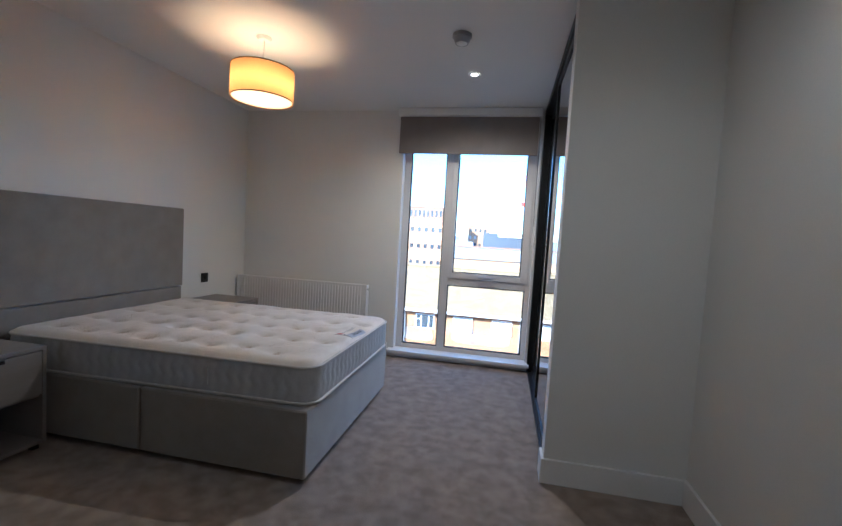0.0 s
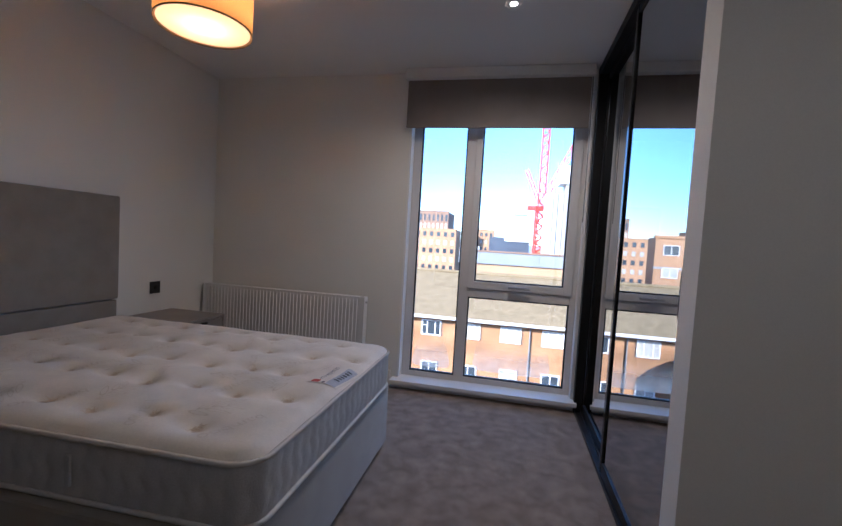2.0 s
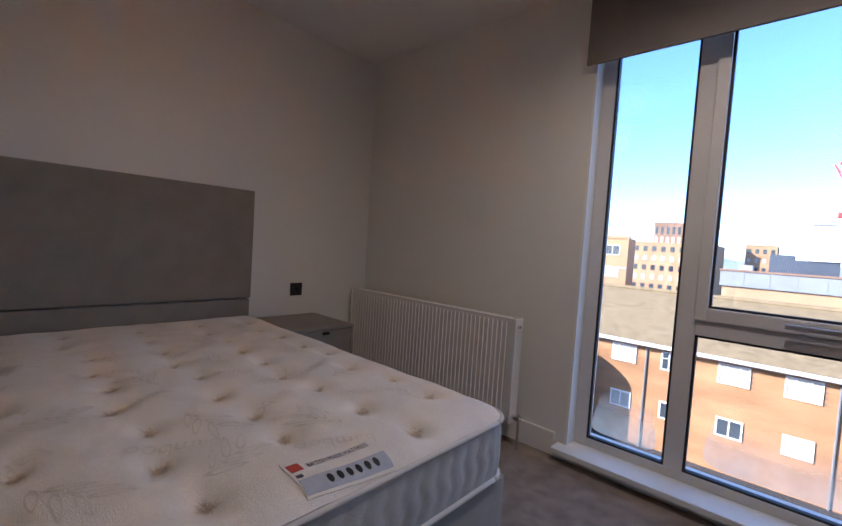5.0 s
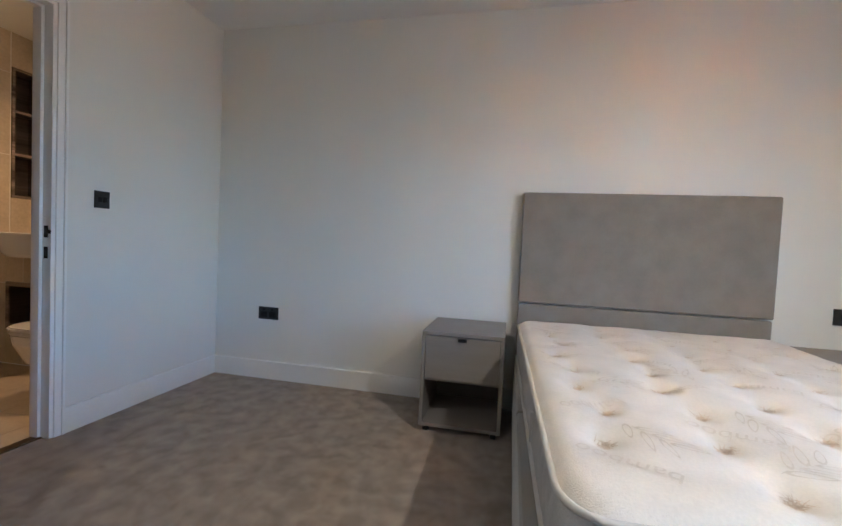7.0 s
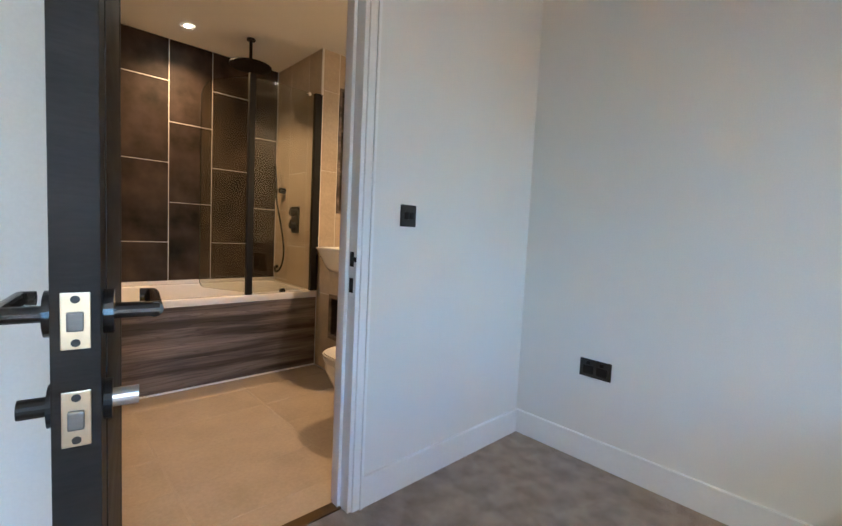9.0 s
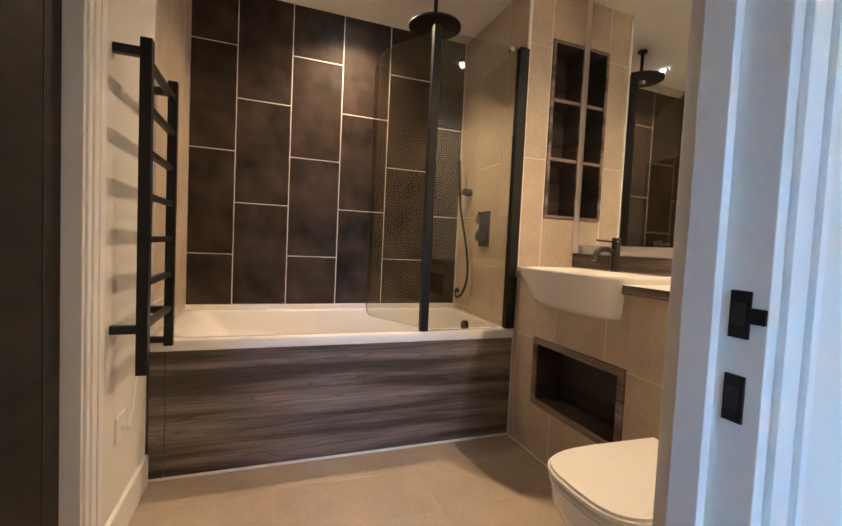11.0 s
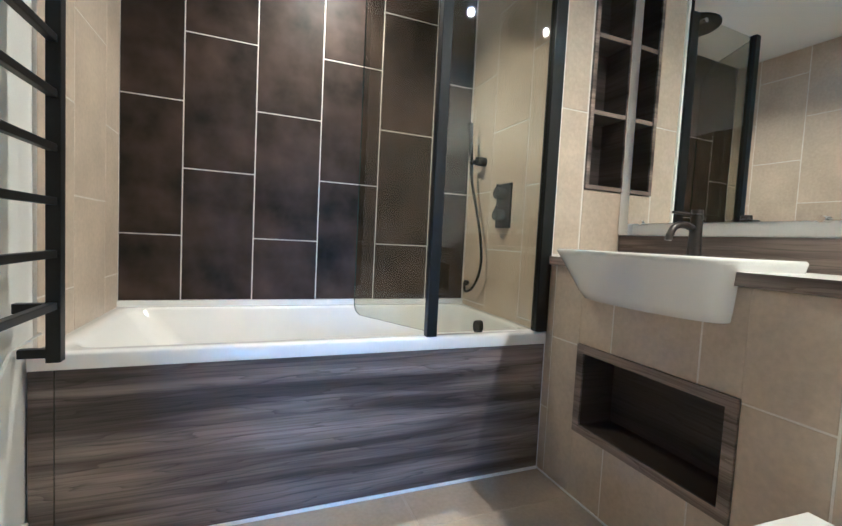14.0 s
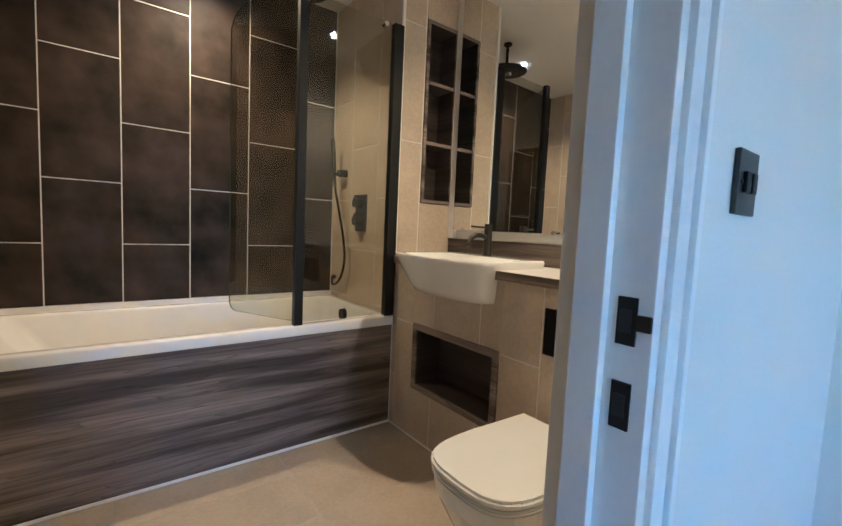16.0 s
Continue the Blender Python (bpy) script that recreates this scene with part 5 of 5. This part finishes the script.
structure("own_roof", box(-14, 22, -2.746, 4.53, H + 0.26, 2.9), CONCRETE, "flat roof slab above the flat")


def far_window(par, x, z, w, h, y, lights=2, curtain=False, frame_mat=None):
    """A framed window on a wall that looks to -y: bars proud of the panes, lights of unequal width."""
    f = 0.085 if frame_mat is None else 0.05
    shares = {1: (1.0,), 2: (0.5, 0.5), 3: (0.27, 0.46, 0.27)}[lights]
    bm = box(x, x + w, y - 0.07, y + 0.02, z, z + f)
    box(x, x + w, y - 0.07, y + 0.02, z + h - f, z + h, bm=bm)
    box(x, x + f, y - 0.07, y + 0.02, z + f, z + h - f, bm=bm)
    box(x + w - f, x + w, y - 0.07, y + 0.02, z + f, z + h - f, bm=bm)
    a = x + f
    cuts = []
    for s in shares:
        b = a + s * (w - 2 * f)
        cuts.append((a, b))
        if b < x + w - f - 0.01:
            box(b - 0.035, b + 0.035, y - 0.065, y + 0.02, z + f, z + h - f, bm=bm)
        a = b
    wn_ = part("window", bm, frame_mat or WHITE_PVC, par)
    for k, (a, b) in enumerate(cuts):
        part("pane", box(a, b, y - 0.045, y - 0.03, z + f, z + h - f), CURTAIN if curtain else DARKGLASS, wn_)
        if lights == 3 and k == 0 and frame_mat is None:
            part("glazing_bar", box(a, b, y - 0.060, y - 0.044, z + h * 0.62, z + h * 0.62 + 0.04), WHITE_PVC, wn_)


def terrace():
    t = thing("terrace_houses", (4, 30, GROUND), "two-storey orange brick terrace with a weathered tiled roof", "terraced house")
    y0, y1, ze, zr = 28.0, 38.0, -3.6, -1.05
    x0, x1 = -26.0, 21.0
    part("wall", box(x0, x1, y0, y1, GROUND, ze), TERRACE_BRICK, t)
    bm = bmesh.new()
    vs = [bm.verts.new(p) for p in ((x0, y0 - 0.45, ze - 0.05), (x1, y0 - 0.45, ze - 0.05), (x1, 33, zr), (x0, 33, zr), (x0, y1 + 0.4, ze), (x1, y1 + 0.4, ze))]
    bm.faces.new((vs[0], vs[1], vs[2], vs[3]))
    bm.faces.new((vs[3], vs[2], vs[5], vs[4]))
    bm.faces.new((vs[0], vs[3], vs[4]))
    bm.faces.new((vs[1], vs[5], vs[2]))
    roof = part("roof", bm, ROOFTILE, t)
    part("ridge", cyl((x0, 33, zr), (x1, 33, zr), 0.16, seg=8), ROOFTILE, roof)
    part("gutter", box(x0, x1, y0 - 0.55, y0 - 0.42, ze - 0.16, ze - 0.02, 0.02), WHITE_PVC, t, "white eaves gutter")
    part("fascia", box(x0, x1, y0 - 0.42, y0 - 0.39, ze - 0.22, ze - 0.0), WHITE_PVC, t)
    for i in range(-9, 8):
        x = 0.31 + 2.57 * i - 0.66
        far_window(t, x, ze - 1.38, 1.32, 1.02, y0, 3, i % 4 != 3)
        far_window(t, x + 0.1, ze - 4.05, 1.12, 0.95, y0, 2, i % 3 == 1)
        for k in range(4):                  # toothed brick at the window's edge
            part("quoin", box(x + 1.34, x + 1.46, y0 - 0.02, y0 + 0.02, ze - 1.36 + k * 0.26, ze - 1.24 + k * 0.26), BROWN, t)
        if i % 3 == 1:
            part("downpipe", cyl((x + 1.85, y0 - 0.08, GROUND), (x + 1.85, y0 - 0.08, ze - 0.3), 0.05, seg=8), GREYROOF, t)
    wing = thing("terrace_wing", (-22, 22, GROUND), "brick wing of the terrace with a tiled roof", "terraced house")
    part("wall", box(-31, -19.5, 12, 29, GROUND, ze), TERRACE_BRICK, wing)
    bm = bmesh.new()
    vs = [bm.verts.new(p) for p in ((-19.0, 11.6, ze), (-19.0, 29.4, ze), (-25, 29.4, zr), (-25, 11.6, zr), (-31.4, 11.6, ze), (-31.4, 29.4, ze))]
    bm.faces.new((vs[0], vs[1], vs[2], vs[3]))
    bm.faces.new((vs[3], vs[2], vs[5], vs[4]))
    bm.faces.new((vs[0], vs[3], vs[4]))
    bm.faces.new((vs[1], vs[5], vs[2]))
    part("roof", bm, ROOFTILE, wing)
    tw = thing("round_stair_tower", (-9.1, 25.6, GROUND), "low round brick stair tower with a sunken roof", "tower")
    part("drum", cyl((-9.1, 25.6, GROUND), (-9.1, 25.6, -4.55), 2.0, seg=32), TERRACE_BRICK, tw)
    rim = bmesh.new()
    for k in range(32):
        a0, a1 = k * math.tau / 32, (k + 1) * math.tau / 32
        q = [(-9.1 + r * math.cos(a), 25.6 + r * math.sin(a)) for r, a in ((2.0, a0), (2.0, a1), (1.75, a1), (1.75, a0))]
        join(rim, prism(q, -4.55, -4.05))
    part("parapet", rim, TERRACE_BRICK, tw)
    part("roof_deck", cyl((-9.1, 25.6, -4.549), (-9.1, 25.6, -4.50), 1.74, seg=32), BROWN, tw)


terrace()


def block(name, x0, x1, y0, y1, z1, mat, storeys, bays, label, sh=3.0, win=(1.3, 1.5), skip=(), frame_mat=None):
    b = thing(name, ((x0 + x1) / 2, (y0 + y1) / 2, GROUND), label, "building")
    part("wall", box(x0, x1, y0, y1, GROUND, z1), mat, b)
    part("parapet", box(x0 - 0.15, x1 + 0.15, y0 - 0.15, y0 + 0.3, z1, z1 + 0.35), mat, b)
    for s in range(storeys):
        for k in range(bays):
            if (s, k) in skip:
                continue
            x = x0 + (k + 0.5) * (x1 - x0) / bays - win[0] / 2
            far_window(b, x, z1 - 0.9 - win[1] - s * sh, win[0], win[1], y0, 1 if frame_mat else 2, s % 2 == 1, frame_mat)
    return b


block("brick_apartments", -45.0, -16.9, 150, 164, 5.9, ORANGE, 5, 11, "orange brick apartment block with tall dark windows", 3.0, (1.3, 1.7), frame_mat=BROWN)
block("brick_tower", -35.5, -20.9, 156, 172, 12.6, BROWN, 2, 9, "taller brown brick tower block with a dark window grid", 3.4, (0.95, 2.6), frame_mat=BUFF)
block("orange_apartments", -52.0, -25.0, 70, 80, 1.2, ORANGE, 3, 7, "orange brick flats with paired white windows", 3.0, (1.8, 1.1))
block("orange_apartments", -12.2, -4.5, 170, 182, 7.0, ORANGE, 4, 4, "smaller orange brick block beside the depot", 2.9, (1.0, 1.5), frame_mat=BROWN)
rb = block("flat_roof_offices", -30.0, -14.6, 60, 63, 3.4, ORANGE, 3, 4, "flat-roofed orange brick flats with pale bands and a stair head", 2.9, (1.9, 1.3))
part("stair_head", box(-21.4, -18.2, 60.6, 62.8, 3.4, 4.3), ORANGE, rb)
for z in (-0.6, -3.5):
    part("band", box(-30.02, -14.58, 59.95, 60.2, z, z + 0.3), CONCRETE, rb, "pale concrete floor band")

shed = thing("warehouse", (12, 62, GROUND), "long warehouse with a pale grey sheet-clad parapet", "warehouse")
part("wall", box(-3.4, 30, 52, 76, GROUND, -1.1), BUFF, shed)
part("roof", prism([(-3.6, 52.2), (30.2, 52.2), (30.2, 76.2), (-3.6, 76.2)], -1.1, -0.2), GREYROOF, shed)
for k in range(18):
    part("cladding_sheet", box(-3.6 + k * 1.9, -1.72 + k * 1.9, 51.8, 52.1, -1.1, 0.35, 0.02), PALE_SHEET, shed)
part("coping", box(-3.7, 30.6, 51.7, 52.3, 0.35, 0.52), BROWN, shed)
for x in (-2.4, 6.2):
    part("vent_cowl", box(x, x + 1.1, 54, 55, -0.2, 1.0, 0.1), CONCRETE, shed)

yard = thing("brick_outbuilding", (13, 48, GROUND), "low brick outbuilding with a flat roof", "outbuilding")
part("wall", box(10.6, 17.0, 46, 50, GROUND, -1.25), BUFF, yard)
part("roof", box(10.4, 17.2, 45.8, 50.2, -1.25, -1.05), BROWN, yard)

depot = thing("depot", (4, 122, GROUND), "dark-walled depot with a shallow white roof", "depot")
part("wall", box(0.4, 7.4, 120, 134, GROUND, 2.6), DARKWALL, depot)
part("roof", prism([(2.6, 119.6), (7.6, 119.6), (7.6, 134.4), (2.6, 134.4)], 2.6, 3.7), WHITE_PVC, depot)
part("lean_to", box(-3.6, 0.4, 121, 134, GROUND, 3.6), DARKWALL, depot)

tower = thing("concrete_core_tower", (15, 108, GROUND), "pale concrete lift core under construction", "building")
part("core", box(14.3, 16.8, 106, 111, GROUND, 16.8), CONCRETE, tower)
part("head", box(12.9, 17.4, 105.5, 111.5, 16.8, 21.0), WHITE_PVC, tower, "white screened jump form")
for a, b, mat in ((9.95, 11.75, WHITE_PVC), (11.75, 12.0, DARKWALL), (12.0, 12.75, WHITE_PVC), (12.75, 13.0, DARKWALL), (13.0, 14.2, CONCRETE), (16.85, 18.5, WHITE_PVC)):
    part("cladding", box(a, b, 107, 110.5, GROUND, 14.5), mat, tower)


def crane():
    c = thing("tower_crane", (12.2, 112, GROUND), "red lattice luffing tower crane", "crane")
    x, y, w = 9.4, 112.0, 1.0

    def lattice(a, b, half, n, r=0.14):
        a, b = Vector(a), Vector(b)
        d = (b - a).normalized()
        s = d.cross(Vector((0, 1, 0))).normalized() * half
        u = Vector((0, 1, 0)) * half
        bm = bmesh.new()
        for p in (s + u, s - u, -s + u, -s - u):
            cyl(a + p, b + p, r, seg=5, bm=bm)
        for k in range(n):
            p, q = a.lerp(b, k / n), a.lerp(b, (k + 1) / n)
            sg = 1 if k % 2 else -1
            cyl(p + s * sg - u, q - s * sg - u, r * 0.6, seg=4, bm=bm)
            cyl(p + s * sg + u, q - s * sg + u, r * 0.6, seg=4, bm=bm)
            cyl(p + s - u, p - s - u, r * 0.5, seg=4, bm=bm)
        return bm

    part("mast", lattice((x, y, GROUND), (x, y, 44), w * 0.8, 40), REDSTEEL, c)
    part("lower_mast", lattice((x - 0.2, y, GROUND), (x - 0.2, y, 12), w * 1.1, 16, 0.22), REDSTEEL, c)
    part("jib", lattice((x + 0.5, y, 13.5), (x + 17, y, 48), 0.65, 24, 0.11), REDSTEEL, c)
    part("slewing_platform", box(x - 5.5, x + 1.6, y - 1, y + 1, 10.8, 11.8), REDSTEEL, c)
    part("counterweight", box(x - 6.6, x - 3.4, y - 1.1, y + 1.1, 9.3, 12.0, 0.1), CONCRETE, c)
    part("a_frame", lattice((x - 0.3, y, 12), (x - 4.2, y, 21), 0.4, 8, 0.1), REDSTEEL, c)
    part("cab", box(x + 0.8, x + 2.4, y - 1.6, y - 0.2, 11.2, 13.4, 0.1), WHITE_PVC, c)
    part("mast_head", box(x - 4.0, x + 1.0, y - 0.8, y + 0.8, 43.2, 45.0), REDSTEEL, c)


crane()


def tree(x, y, h, seed):
    rnd = random.Random(seed)
    t = thing("tree", (x, y, GROUND), "bushy evergreen tree among the houses", "tree", "trees in the distance")
    bm = cyl((x, y, GROUND), (x, y, GROUND + h * 0.6), 0.22, 0.10, 8)
    for k in range(6):
        a = rnd.uniform(0, 6.28)
        z = GROUND + h * rnd.uniform(0.35, 0.6)
        cyl((x, y, z), (x + math.cos(a) * h * 0.16, y + math.sin(a) * h * 0.16, z + h * 0.18), 0.07, 0.03, 6, bm=bm)
    part("trunk", bm, BROWN, t)
    cr = bmesh.new()
    for k in range(420):
        a, z = rnd.uniform(0, 6.28), rnd.uniform(0.3, 1.0)
        r = h * 0.26 * math.sqrt(rnd.random()) * (1.15 - abs(z - 0.55) * 1.5)
        p = Vector((x + math.cos(a) * r, y + math.sin(a) * r, GROUND + h * z))
        s = rnd.uniform(0.18, 0.42)
        v = [cr.verts.new(p + Vector((rnd.uniform(-s, s), rnd.uniform(-s, s), rnd.uniform(-s, s)))) for _ in range(3)]
        cr.faces.new(v)
    part("crown", cr, LEAVES, t)


for k, (x, y, h) in enumerate(((-26, 58, 9.3), (-20.5, 66, 8.8), (-30, 62, 8.5), (3.5, 82, 8.9), (7.5, 90, 9.3))):
    tree(x, y, h, k)
far = thing("distant_town", (0, 400, GROUND), "hazy low rooftops on the horizon", "rooftops", kind="structure")
rnd = random.Random(9)
for k in range(60):
    x, y = rnd.uniform(-320, 260), rnd.uniform(180, 420)
    hh = rnd.uniform(3, 9.2)
    part("rooftop", box(x, x + rnd.uniform(10, 28), y, y + 12, GROUND, GROUND + hh), (GREYROOF, ORANGE, CONCRETE, LEAVES)[k % 4], far)
hb = bmesh.new()
for k in range(60):
    x = -900 + k * 30
    z0, z1 = (14 + 7 * math.sin(q * 0.37) + 4 * math.sin(q * 1.3 + 1) for q in (k, k + 1))
    hb.faces.new([hb.verts.new(p) for p in ((x, 860, GROUND), (x + 30, 860, GROUND), (x + 30, 940, z1), (x, 940, z0))])
structure("backdrop_hills", hb, HAZE, "hazy wooded hills on the horizon")


# ---- tiles, last ----
def tiles(parent, axis, face, out, u0, u1, w0, w1, cols, first, mat, th=0.008, tw=0.2975, tl=0.5975, gap=0.0035, holes=(), side=1):
    """Upright half-bond tiles on a wall. axis 'x': wall along x at y=face; 'y': wall along y at x=face. cols: where the columns start (u) and the joint height of each of the two bonds."""
    start, joints = cols, first
    n0 = math.floor((u0 - start) / (tw + 0.005))
    n1 = math.ceil((u1 - start) / (tw + 0.005))
    cache = {}
    for k in range(n0, n1 + 1):
        a, b = start + k * 0.303 * (tw / 0.2975), start + k * 0.303 * (tw / 0.2975) + tw
        a, b = max(a, u0), min(b, u1)
        if b - a < 0.008:
            continue
        j = joints[k % 2]
        m0 = math.floor((w0 - j) / (tl + 0.0055))
        for m in range(m0, m0 + 8):
            c, d = j + m * (tl + 0.0055) + 0.0055, j + (m + 1) * (tl + 0.0055)
            c, d = max(c, w0), min(d, w1)
            if d - c < 0.008:
                continue
            rects = [(a, b, c, d)]
            for ha, hb_, hc, hd in holes:
                nxt = []
                for ra, rb_, rc, rd in rects:
                    if hb_ <= ra or ha >= rb_ or hd <= rc or hc >= rd:
                        nxt.append((ra, rb_, rc, rd))
                        continue
                    if ra < ha:
                        nxt.append((ra, ha, rc, rd))
                    if rb_ > hb_:
                        nxt.append((hb_, rb_, rc, rd))
                    ia, ib = max(ra, ha), min(rb_, hb_)
                    if rc < hc:
                        nxt.append((ia, ib, rc, hc))
                    if rd > hd:
                        nxt.append((ia, ib, hd, rd))
                rects = nxt
            for ra, rb_, rc, rd in rects:
                if rb_ - ra < 0.006 or rd - rc < 0.006:
                    continue
                key = (round(rb_ - ra, 4), round(rd - rc, 4))
                if key not in cache:
                    if axis == "x":
                        bm = box(0, key[0], 0, th, 0, key[1], 0.0012, 1)
                    elif axis == "y":
                        bm = box(0, th, 0, key[0], 0, key[1], 0.0012, 1)
                    else:
                        bm = box(0, key[0], 0, key[1], 0, th, 0.0012, 1)
                    me = bpy.data.meshes.new("tile")
                    bm.to_mesh(me)
                    bm.free()
                    me.materials.append(mat)
                    cache[key] = me
                ob = new("tile", cache[key])
                ob.parent = parent
                base = PLACE[parent].translation
                if axis == "x":
                    ob.location = Vector((ra, face, rc)) - base
                elif axis == "y":
                    ob.location = Vector((face, ra, rc)) - base
                else:
                    ob.location = Vector((ra, rc, face)) - base


def tiled(name, at, label, bed):
    t = thing(name, at, label, "tiled wall", kind="structure")
    part("grout_bed", bed, GROUT, t)
    return t


JA, JB = 1.2115, 0.9065                  # joint heights of the two bonds
back = tiled("wall_tiles_south", (1.2, -2.51, 0), "dark brown metallic tiles in an upright half bond", box(WX, 2.049, -2.5145, -2.5015, 0.55, H - 0.001))
tiles(back, "x", -2.507, 1, WX + 0.008, EX - 0.008, 0.6125, H - 0.003, 1.194, (JB - 0.0, JA), DARKTILE, 0.007)
tap_end = tiled("wall_tiles_west", (0.33, -2.1, 0), "beige stone-look tiles at the tap end", box(-0.085, WX - 0.0015, -2.506, NY - 0.156, 0.0, H - 0.001))
part("grout_bed", box(0.197, WX - 0.0015, NY - 0.156, NY - 0.0015, 0.0, H - 0.001), GROUT, tap_end)
tiles(tap_end, "y", WX - 0.007, 1, -2.498, NY - 0.001, 0.0, H - 0.003, -2.2445, (0.909, 1.2115), BEIGETILE, 0.007)
# return wall round the tall niche
ret = tiled("wall_tiles_return", (0.12, NY, 0), "beige stone-look tiles around the tall niche", box(-0.085, -0.038, NY - 0.15, NY - 0.0015, 0.906, H - 0.001))
part("grout_bed", box(-0.038, 0.197, NY - 0.15, NY - 0.0015, 0.0, 1.196), GROUT, ret)
part("grout_bed", box(-0.038, 0.197, NY - 0.15, NY - 0.0015, 2.168, H - 0.001), GROUT, ret)
part("grout_bed", box(0.186, 0.197, NY - 0.15, NY - 0.0015, 1.196, 2.168), GROUT, ret)
tiles(ret, "x", NY - 0.007, 1, MX, WX, 0.906, H - 0.003, 0.1945, (0.909, 1.2115), BEIGETILE, 0.007, holes=((-0.038, 0.186, 1.196, 2.168),))
# boxed-in lower wall
low = tiled("wall_tiles_counter", (0.30, -1.0, 0), "beige stone-look tiles below the counter", box(-0.085, LOWX - 0.0015, -0.979, -0.21, 0.0, 0.868))
part("grout_bed", box(-0.085, LOWX - 0.0015, NY + 0.001, -1.546, 0.0, 0.868), GROUT, low)
part("grout_bed", box(-0.085, LOWX - 0.0015, -1.546, -0.979, 0.0, 0.254), GROUT, low)
part("grout_bed", box(-0.085, LOWX - 0.0015, -1.546, -0.979, 0.588, 0.868), GROUT, low)
part("grout_bed", box(-0.085, LOWX - 0.165, -1.546, -0.979, 0.254, 0.588), GROUT, low)
tiles(low, "y", LOWX - 0.007, 1, NY, -0.212, 0.0, 0.868, -1.3925, (0.875, 0.575), BEIGETILE, 0.007, holes=((-1.546, -0.979, 0.254, 0.588),))
east = tiled("wall_tiles_east", (2.05, -2.1, 0), "beige stone-look tiles at the head of the bath", box(2.0410, 2.0498, -2.506, -1.785, 0.55, H - 0.001))
tiles(east, "y", 2.0395, 1, -2.498, -1.787, 0.56, H - 0.003, -2.335, (1.03, 1.33), BEIGETILE, 0.007)
structure("trim", box(WX - 0.012, WX + 0.004, NY - 0.0005, NY + 0.010, 0.0, H - 0.003, 0.002), TRIM, "white tile trim on the outer corner by the bath")
structure("trim", box(LOWX + 0.0005, LOWX + 0.007, NY + 0.012, -0.214, 0.0, 0.006, 0.002), TRIM, "white sealant bead along the tiled wall")
fl = thing("bathroom_floor_tiles", (1.2, -1.0, 0), "sand beige floor tiles with pale joints", "floor", kind="structure")
tiles(fl, "z", -0.0115, 1, LOWX + 0.001, 2.049, BF + 0.002, -0.186, 0.353, (-1.54, -1.24), FLOORTILE, 0.010, 0.595, 0.2950)
